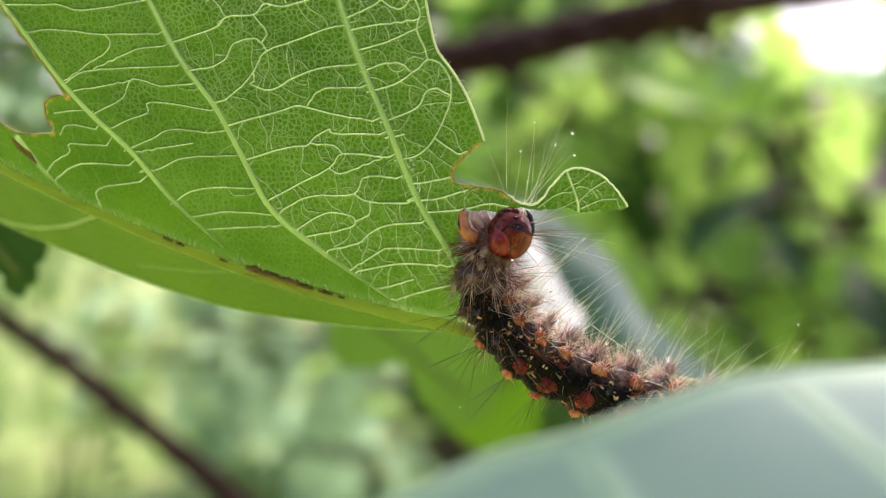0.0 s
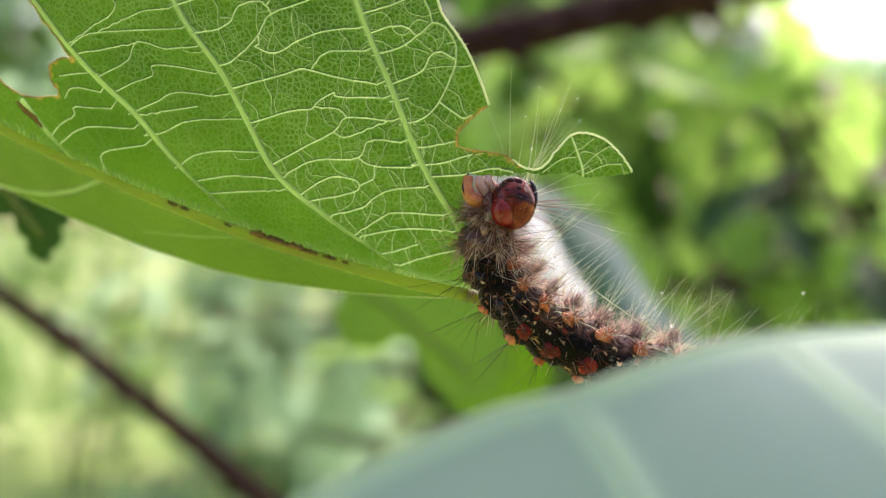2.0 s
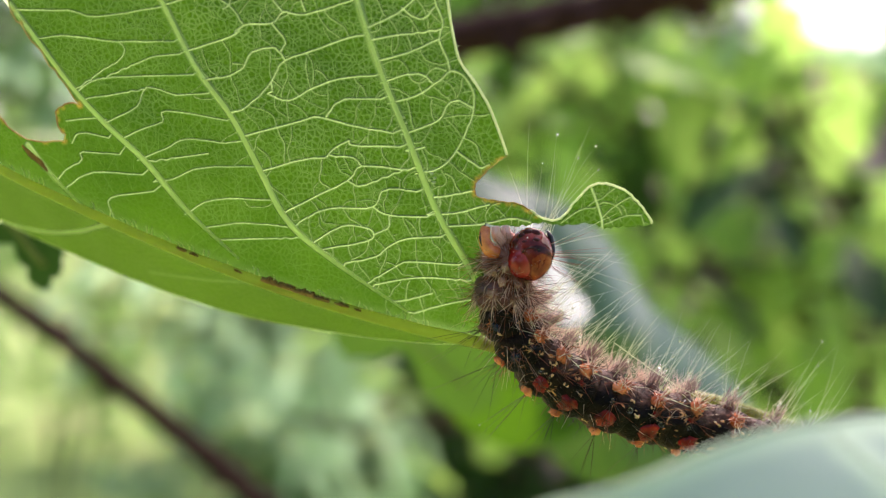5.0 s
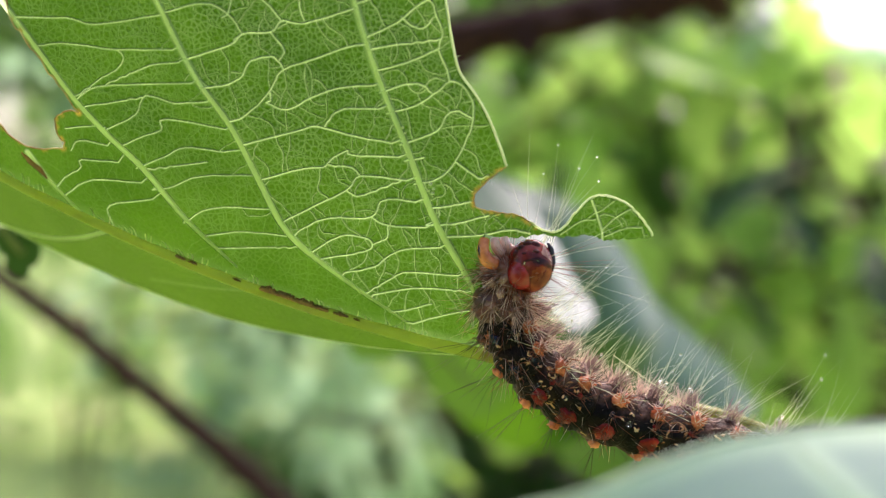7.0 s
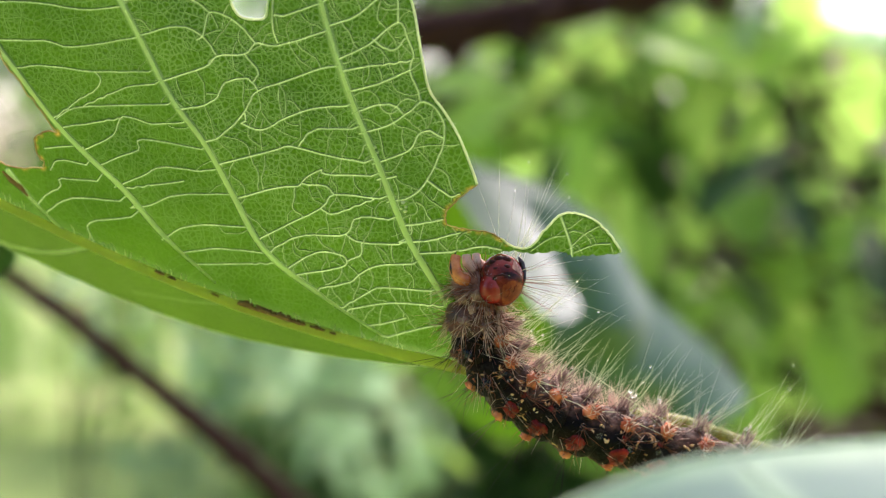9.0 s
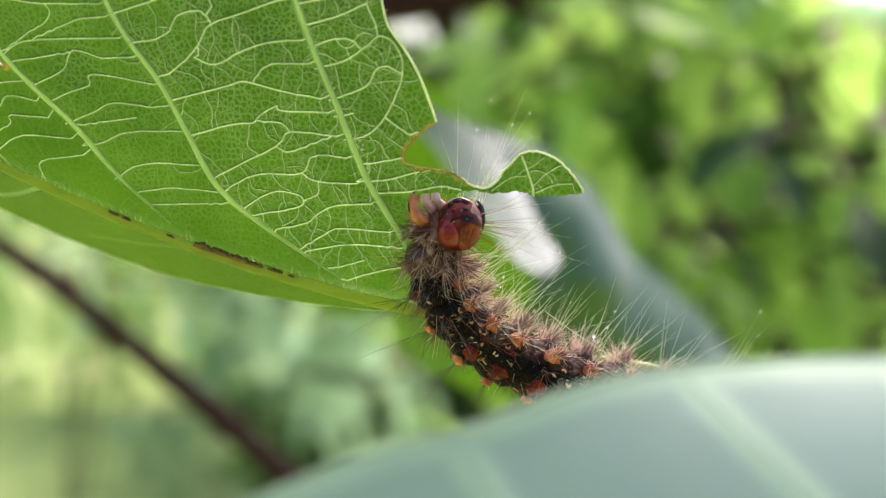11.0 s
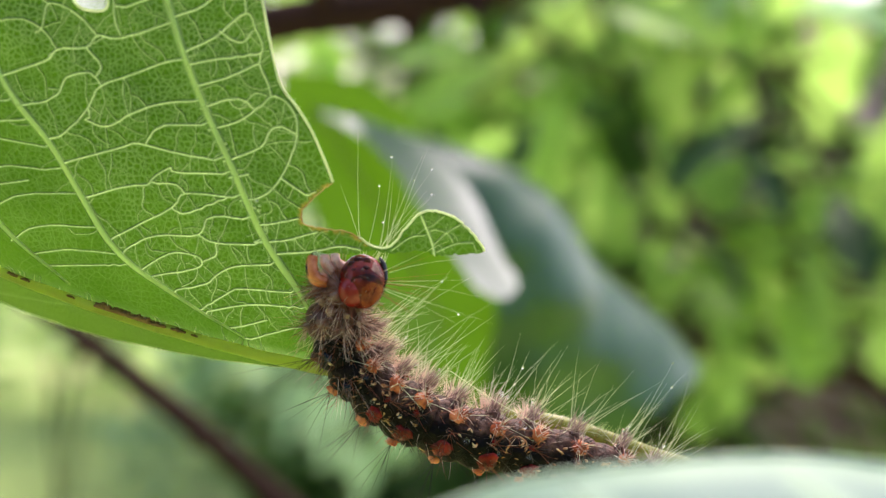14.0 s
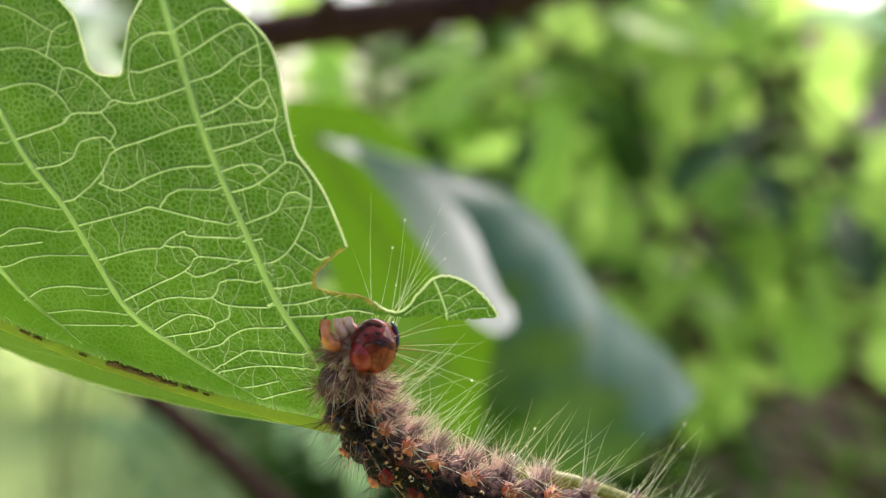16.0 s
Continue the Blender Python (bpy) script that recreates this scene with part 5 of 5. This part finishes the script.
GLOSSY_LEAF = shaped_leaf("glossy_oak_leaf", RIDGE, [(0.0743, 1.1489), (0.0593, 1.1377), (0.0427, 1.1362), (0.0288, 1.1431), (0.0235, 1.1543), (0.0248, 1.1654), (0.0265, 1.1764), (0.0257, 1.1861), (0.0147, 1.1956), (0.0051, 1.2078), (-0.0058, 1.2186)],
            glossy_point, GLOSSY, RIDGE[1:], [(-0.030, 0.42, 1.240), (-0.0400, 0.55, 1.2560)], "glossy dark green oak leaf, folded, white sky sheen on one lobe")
# the lobe's sky sheen takes its blue from GLOSSY's specular tint
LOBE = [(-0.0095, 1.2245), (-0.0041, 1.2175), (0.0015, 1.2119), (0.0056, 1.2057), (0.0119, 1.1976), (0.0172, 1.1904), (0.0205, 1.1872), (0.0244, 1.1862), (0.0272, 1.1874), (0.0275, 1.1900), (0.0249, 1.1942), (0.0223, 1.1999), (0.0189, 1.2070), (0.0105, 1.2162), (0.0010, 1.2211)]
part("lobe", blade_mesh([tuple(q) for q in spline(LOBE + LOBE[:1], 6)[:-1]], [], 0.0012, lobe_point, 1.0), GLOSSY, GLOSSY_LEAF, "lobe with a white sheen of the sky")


def hanging_point(x, z):
    return Vector((x, 0.338 + 0.25 * (z - 1.2) + 0.08 * x, z))


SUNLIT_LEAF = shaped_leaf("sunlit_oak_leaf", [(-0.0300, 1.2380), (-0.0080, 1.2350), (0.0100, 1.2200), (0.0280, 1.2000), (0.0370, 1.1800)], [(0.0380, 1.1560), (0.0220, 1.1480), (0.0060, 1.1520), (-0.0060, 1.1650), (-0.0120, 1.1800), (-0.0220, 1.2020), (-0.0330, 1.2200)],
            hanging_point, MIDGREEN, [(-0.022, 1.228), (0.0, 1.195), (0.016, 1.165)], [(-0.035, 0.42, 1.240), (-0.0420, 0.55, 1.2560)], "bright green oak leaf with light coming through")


def left_point(x, z):
    return Vector((x, 0.17 + 0.2 * (1.2 - z), z))


DARK_LEAF = shaped_leaf("dark_oak_leaf", [(-0.0720, 1.2080), (-0.0640, 1.2045), (-0.0580, 1.2030), (-0.0535, 1.2000)], [(-0.0540, 1.1965), (-0.0570, 1.1912), (-0.0600, 1.1925), (-0.0625, 1.1970), (-0.0720, 1.1995)],
            left_point, DARK, [(-0.0710, 1.2055), (-0.0640, 1.2025), (-0.0575, 1.1945)], [(-0.105, 0.25, 1.213), (-0.170, 0.45, 1.222), (-0.2717, 0.66, 1.1924)], "dark green oak leaf, tip hanging down")


def under_point(x, z):
    return Vector((x, 0.26 + 0.3 * (z - 1.18), z))


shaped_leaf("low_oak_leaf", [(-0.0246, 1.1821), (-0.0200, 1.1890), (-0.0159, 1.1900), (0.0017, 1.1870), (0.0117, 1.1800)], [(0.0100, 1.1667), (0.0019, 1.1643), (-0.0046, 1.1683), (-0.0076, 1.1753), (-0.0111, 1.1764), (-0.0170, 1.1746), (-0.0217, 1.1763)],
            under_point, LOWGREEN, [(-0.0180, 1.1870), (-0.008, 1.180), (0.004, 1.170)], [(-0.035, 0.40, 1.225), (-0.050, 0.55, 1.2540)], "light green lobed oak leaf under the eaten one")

# a young oak with leafy twigs, near to far
TRUNK_BARK = solid_material("trunk_bark", (0.12, 0.075, 0.07), (0.30, 0.20, 0.185), 14.0, 0.9, 0.9, 0.02)
TWIGS = [
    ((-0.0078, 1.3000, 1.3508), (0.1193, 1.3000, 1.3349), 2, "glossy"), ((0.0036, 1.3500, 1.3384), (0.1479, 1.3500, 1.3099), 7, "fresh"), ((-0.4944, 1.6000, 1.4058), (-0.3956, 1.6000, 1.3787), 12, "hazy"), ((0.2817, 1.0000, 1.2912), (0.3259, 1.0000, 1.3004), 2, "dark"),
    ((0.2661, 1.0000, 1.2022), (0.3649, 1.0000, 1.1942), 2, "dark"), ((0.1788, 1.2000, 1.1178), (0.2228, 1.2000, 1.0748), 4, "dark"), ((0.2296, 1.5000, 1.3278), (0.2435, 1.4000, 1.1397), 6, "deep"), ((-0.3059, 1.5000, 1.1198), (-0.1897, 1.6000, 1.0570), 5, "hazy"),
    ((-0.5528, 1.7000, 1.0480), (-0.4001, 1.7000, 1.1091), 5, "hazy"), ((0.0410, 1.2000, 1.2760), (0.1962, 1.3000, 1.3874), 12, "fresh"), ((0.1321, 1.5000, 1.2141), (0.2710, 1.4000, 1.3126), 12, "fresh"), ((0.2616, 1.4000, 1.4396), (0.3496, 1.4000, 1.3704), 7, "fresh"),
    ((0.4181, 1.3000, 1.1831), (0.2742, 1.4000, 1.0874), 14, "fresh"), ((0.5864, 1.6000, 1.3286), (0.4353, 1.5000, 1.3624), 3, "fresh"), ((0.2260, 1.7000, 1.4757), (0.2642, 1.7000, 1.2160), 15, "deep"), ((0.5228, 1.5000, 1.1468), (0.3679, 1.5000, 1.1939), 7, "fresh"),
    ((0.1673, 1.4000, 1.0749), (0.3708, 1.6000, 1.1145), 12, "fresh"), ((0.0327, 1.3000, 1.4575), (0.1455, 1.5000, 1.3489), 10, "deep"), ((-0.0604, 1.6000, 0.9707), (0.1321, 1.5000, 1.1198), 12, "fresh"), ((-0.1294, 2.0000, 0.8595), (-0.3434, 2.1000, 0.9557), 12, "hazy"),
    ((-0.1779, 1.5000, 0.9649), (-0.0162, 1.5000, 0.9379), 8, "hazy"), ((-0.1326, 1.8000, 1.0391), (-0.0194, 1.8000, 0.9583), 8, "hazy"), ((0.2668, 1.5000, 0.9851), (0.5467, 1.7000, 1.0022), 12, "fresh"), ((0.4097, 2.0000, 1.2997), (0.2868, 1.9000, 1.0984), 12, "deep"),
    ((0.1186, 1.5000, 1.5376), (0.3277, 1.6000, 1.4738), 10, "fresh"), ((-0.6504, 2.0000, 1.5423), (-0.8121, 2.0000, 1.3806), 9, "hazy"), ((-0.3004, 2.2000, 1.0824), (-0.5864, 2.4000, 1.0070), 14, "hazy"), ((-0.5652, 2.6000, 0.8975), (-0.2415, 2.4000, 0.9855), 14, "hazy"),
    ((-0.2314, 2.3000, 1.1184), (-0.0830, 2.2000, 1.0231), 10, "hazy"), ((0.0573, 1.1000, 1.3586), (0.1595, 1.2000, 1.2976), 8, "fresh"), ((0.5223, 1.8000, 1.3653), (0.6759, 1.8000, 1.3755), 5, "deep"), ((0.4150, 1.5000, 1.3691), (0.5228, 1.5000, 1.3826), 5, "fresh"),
    ((0.4377, 1.4000, 1.1252), (0.5251, 1.4000, 1.1503), 8, "fresh"), ((0.1344, 1.7000, 1.4986), (0.2337, 1.7000, 1.4451), 9, "hazy"), ((0.4016, 1.5000, 1.3860), (0.5565, 1.5000, 1.3961), 4, "fresh"), ((0.5577, 1.6000, 1.2295), (0.6152, 1.6000, 1.2798), 4, "hazy"),
    ((0.0619, 1.3000, 1.4342), (0.1916, 1.3500, 1.3765), 9, "fresh"), ((0.3213, 1.2000, 1.3299), (0.3536, 1.2000, 1.3676), 4, "fresh"), ((0.2134, 1.2000, 1.1574), (0.3320, 1.2000, 1.1143), 10, "fresh"), ((0.2400, 1.2000, 1.4150), (0.2980, 1.2000, 1.3850), 4, "hazy"),
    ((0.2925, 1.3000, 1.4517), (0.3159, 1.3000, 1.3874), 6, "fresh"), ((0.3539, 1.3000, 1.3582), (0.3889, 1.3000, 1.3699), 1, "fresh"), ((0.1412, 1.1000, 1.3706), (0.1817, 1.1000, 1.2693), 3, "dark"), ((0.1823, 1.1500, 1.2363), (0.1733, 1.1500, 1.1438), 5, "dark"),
    ((0.3504, 1.3000, 1.2028), (0.4717, 1.3000, 1.1948), 4, "hazy"), ((0.3642, 1.3000, 1.1067), (0.4704, 1.3000, 1.0721), 8, "fresh"), ((0.2541, 1.3000, 1.0592), (0.3194, 1.3000, 1.0124), 6, "fresh"), ((0.5685, 1.6000, 1.3373), (0.6727, 1.6000, 1.3552), 5, "deep"),
    ((-0.0968, 1.3000, 1.3386), (-0.0333, 1.3000, 1.3132), 6, "fresh"), ((0.3477, 1.2000, 1.1202), (0.4221, 1.2000, 1.1583), 6, "fresh"), ((-0.5843, 1.5000, 1.3723), (-0.5172, 1.5000, 1.2720), 18, "deep"),
]


def young_oak():
    tree = tagged(new("oak_tree"), "young oak with brown trunk and bright green leaves", "tree")
    tree.location = (1.30, 3.0, 0)
    r = random.Random(5)
    bm = bmesh.new()
    line = spline([(0.10, 0, -0.05), (0.04, 0, 0.5), (0.0, 0, 1.0), (-0.04, 0, 1.4), (0.0, 0.1, 2.0), (0.1, 0.2, 3.2)], 8)
    tube(bm, line, [(0.15 - 0.09 * i / len(line)) * r.uniform(0.94, 1.08) for i in range(len(line))], 14)
    part("trunk", bm, TRUNK_BARK, tree)
    for i, (a, b, n, kind) in enumerate(TWIGS):
        leafy_twig(tree, a, b, n if kind != "fresh" else math.ceil(0.8 * n), kind, 40 + i, 1.3 if kind == "fresh" else 1.0)
    for ob in tree.children:
        if not ob.name.startswith("trunk"):
            ob.location = ob.location - tree.location


young_oak()


def far_bush(centre, size, count, material, seed, label, leaf=0.07):
    """A bush of many small folded leaves round a few bare stems."""
    r = random.Random(seed)
    bush = tagged(new("bush"), label, "bush", "bushes behind")
    bush.location = (centre[0], centre[1], 0)
    for k in range(3):
        bm = bmesh.new()
        foot = Vector((r.gauss(0, 0.1), r.gauss(0, 0.1), -0.02))
        top = Vector((r.gauss(0, size[0] * 0.5), r.gauss(0, size[1] * 0.5), centre[2] + r.uniform(-0.2, 0.6) * size[2]))
        tube(bm, [foot, foot.lerp(top, 0.5) + Vector((r.gauss(0, 0.08), r.gauss(0, 0.08), 0)), top], [0.007, 0.006, 0.003], 6)
        part("stem", bm, BARK, bush)
    knots = [Vector((r.uniform(-1, 1) * size[0], r.uniform(-1, 1) * size[1], centre[2] + r.uniform(-1, 1) * size[2])) for _ in range(40)]
    verts, faces = [], []
    for _ in range(count):
        p = r.choice(knots) + Vector((r.gauss(0, 0.14) * size[0], r.gauss(0, 0.14) * size[1], r.gauss(0, 0.14) * size[2]))
        p.z = max(0.03, p.z)
        turn = Euler((r.uniform(-1, 1), r.uniform(-1, 1), r.uniform(0, 6.28))).to_matrix()
        s = leaf * r.uniform(0.6, 1.2)
        k = len(verts)
        verts += [p + turn @ (Vector(w) * s) for w in ((0, 0, 0), (0.5, 0.32, 0.08), (1, 0, -0.1), (0.5, -0.32, 0.08))]
        faces += [(k, k + 1, k + 2), (k, k + 2, k + 3)]
    me = bpy.data.meshes.new("foliage")
    me.from_pydata(verts, [], faces)
    me.materials.append(material)
    tagged(part("foliage", me, None, bush), kind="stuff")


far_bush((-0.10, 3.6, 0.26), (0.50, 0.3, 0.24), 2000, DEEP, 14, "low bush under the oak, shade put into its leaf colour", 0.08)
far_bush((0.45, 3.9, 0.95), (0.50, 0.5, 0.85), 4200, DEEP, 2, "dense green bush behind the oak, shade put into its leaf colour", 0.09)
far_bush((1.5, 4.0, 0.70), (0.7, 0.4, 0.55), 1500, FRESH, 3, "leafy bright green bush beside the trunk", 0.11)
far_bush((-0.45, 5.0, 0.75), (0.7, 0.5, 0.55), 2000, HAZY, 1, "pale green bush, haze put into its leaf colour", 0.09)
far_bush((-2.0, 6.5, 1.4), (1.1, 0.8, 1.2), 3600, LIME, 4, "large pale green bush, haze put into its leaf colour", 0.11)
far_bush((0.2, 6.6, 1.7), (1.3, 0.6, 1.4), 9000, FRESH, 6, "tall sunny green bush far behind", 0.11)
far_bush((-1.35, 4.2, 1.95), (0.45, 0.4, 0.4), 3000, LIME, 8, "hanging pale green foliage, soft light put into its leaf colour", 0.09)
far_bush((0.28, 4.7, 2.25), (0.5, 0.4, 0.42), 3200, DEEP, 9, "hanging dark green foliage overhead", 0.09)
far_bush((2.9, 6.6, 0.9), (1.0, 0.8, 0.9), 3500, FRESH, 5, "sunny green bush far behind", 0.11)

# unseen bush, added behind the camera to cut light from that side
far_bush((0.1, -2.3, 1.5), (2.4, 0.5, 1.5), 5200, DEEP, 12, "unseen tall green bush added behind the camera to dim the front light", 0.15)


SOIL = solid_material("brown_soil", (0.35, 0.20, 0.19), (0.60, 0.40, 0.38), 5.0, 0.95, 0.9, 0.05)


def earth_bank():
    """A low bank of bare soil behind the bushes."""
    r = random.Random(31)
    bm = bmesh.new()
    bmesh.ops.create_grid(bm, x_segments=48, y_segments=20, size=1.0)
    for v in bm.verts:
        x, y = v.co.x, v.co.y
        rise = max(0.0, 1 - x * x) ** 0.6 * max(0.0, 1 - y * y) ** 0.6
        v.co = Vector((2.2 + 2.0 * x, 5.3 + 0.8 * y, -0.05 + 1.95 * rise * (1 + 0.12 * noise.noise(Vector((x * 4, y * 4, 0)))) + r.uniform(-0.02, 0.02)))
    tagged(part("earth_bank", bm, SOIL), "bank of bare purplish-brown soil behind the bushes", "bank", kind="structure")


earth_bank()


def ground_material():
    M = Mat("grass_ground", rough=0.9)
    v = M.coords("Object")
    n, _ = M.noise(v, 0.9, 5.0)
    f, _ = M.noise(v, 14.0, 4.0)
    c = M.ramp(n, [(0.35, (0.20, 0.30, 0.08)), (0.5, (0.38, 0.50, 0.14)), (0.68, (0.45, 0.44, 0.22))])
    c = M.mix(M.grey(f, 0.35, 0.7, 0.0, 0.6), c, (0.10, 0.17, 0.04))
    M.put(M.p.inputs["Base Color"], c)
    M.put(M.p.inputs["Normal"], M.bump(f, 0.6, 0.05))
    return M.m


def ground():
    bm = bmesh.new()
    r = random.Random(9)
    radii = [0, 2, 4, 6, 8, 11, 15, 22, 40, 120, 600]
    rings = [[bm.verts.new((0, 0, 0))]]
    for rad in radii[1:]:
        rings.append([bm.verts.new((rad * math.cos(k * math.pi / 24), rad * math.sin(k * math.pi / 24), r.uniform(-0.03, 0.03) * (rad < 40))) for k in range(48)])
    for k in range(48):
        bm.faces.new((rings[0][0], rings[1][k], rings[1][(k + 1) % 48]))
    for a, b in zip(rings[1:], rings[2:]):
        for k in range(48):
            bm.faces.new((a[k], b[k], b[(k + 1) % 48], a[(k + 1) % 48]))
    tagged(part("ground", bm, ground_material()), "sunlit grass and bare earth", "ground", kind="structure")


ground()

# ---- what moves ----
NEAR_ROWS = [(0.0, -0.0003, -0.0002), (1.0, -0.0005, -0.0004), (1.5, -0.0005, -0.0002), (2.0, -0.0004, -0.0007), (3.0, -0.0001, -0.0006), (4.7, -0.0001, -0.0005), (6.8, -0.0018, 0.0003),
             (8.5, -0.0016, 0.0005), (11.0, -0.0019, 0.0014), (12.0, -0.0012, 0.0013), (12.5, -0.0018, 0.0006), (13.0, -0.0015, 0.0007), (13.5, -0.0004, 0.0011), (14.0, -0.0003, 0.0010),
             (15.0, 0.0, 0.0010), (15.5, -0.0003, 0.0006), (16.0, -0.0003, 0.0008)]


# the head nods a little as it gnaws: seconds, sideways and up in millimetres
NODS = [(0.0, 0.1, 0.45), (0.5, 0.1, 0.1), (1.0, 0.0, -0.35), (1.5, 0.1, 0.05), (2.0, 0.0, 0.0), (2.5, 0.0, 0.0), (3.0, -0.15, -0.15), (3.5, -0.1, -0.1), (4.0, 0.0, 0.05), (4.5, -0.1, -0.15),
        (5.5, 0.0, 0.15), (6.2, 0.05, -0.15), (7.0, 0.0, 0.0), (7.5, 0.0, -0.1), (8.0, 0.0, 0.1), (8.5, 0.0, 0.05), (9.3, 0.05, 0.2), (10.0, 0.0, -0.2), (10.8, -0.1, -0.15), (11.5, 0.05, 0.0),
        (12.0, 0.0, 0.35), (12.5, 0.1, -0.2), (13.0, 0.0, -0.35), (13.5, 0.0, -0.05), (14.0, 0.1, 0.1), (14.5, 0.0, 0.35), (15.0, 0.1, 0.0), (15.5, 0.0, -0.05), (16.0, 0.0, 0.05)]


# the two leaves behind swing a little on their stalks: seconds, sideways and up in millimetres
SWAY = [(0.0, 1.4, -3.7), (4.7, 1.4, -3.6), (6.8, 0.0, -3.5), (8.0, 0.8, -3.4), (8.5, 0.4, -3.3), (10.0, -0.6, -1.6), (11.0, -0.8, -1.0), (12.0, -2.2, -1.8), (12.5, -1.2, -3.0), (13.0, -2.0, -5.2), (13.5, -0.8, -4.6),
        (14.0, 0.5, -1.8), (14.5, 0.0, -0.6), (15.0, 0.0, -5.8), (15.5, 0.0, -6.0), (16.0, -1.2, -3.6)]


# the dark leaf at the side swings too
SIDE_SWAY = [(0.0, 0.0, 2.2), (0.5, 0.0, 2.3), (2.5, 3.0, 3.4), (3.5, 3.2, 2.6), (4.7, 3.0, 2.6), (6.8, -1.0, 4.4), (7.5, -1.4, 4.6), (8.5, -3.0, 5.0), (11.0, -2.0, 4.0), (16.0, -2.0, 4.0)]


def motions():
    x, y, z = NEAR_LEAF.location
    walk(NEAR_LEAF, [(t, pose(x + dx, y, z + dz)) for t, dx, dz in NEAR_ROWS])
    for leaf, rows in ((GLOSSY_LEAF, SWAY), (SUNLIT_LEAF, SWAY), (DARK_LEAF, SIDE_SWAY)):
        walk(leaf, [(t, pose(dx / 1000, 0, dz / 1000)) for t, dx, dz in rows])
    walk(CATERPILLAR_HEAD, [(t, pose(dx / 1000, 0, dz / 1000)) for t, dx, dz in NODS])


motions()
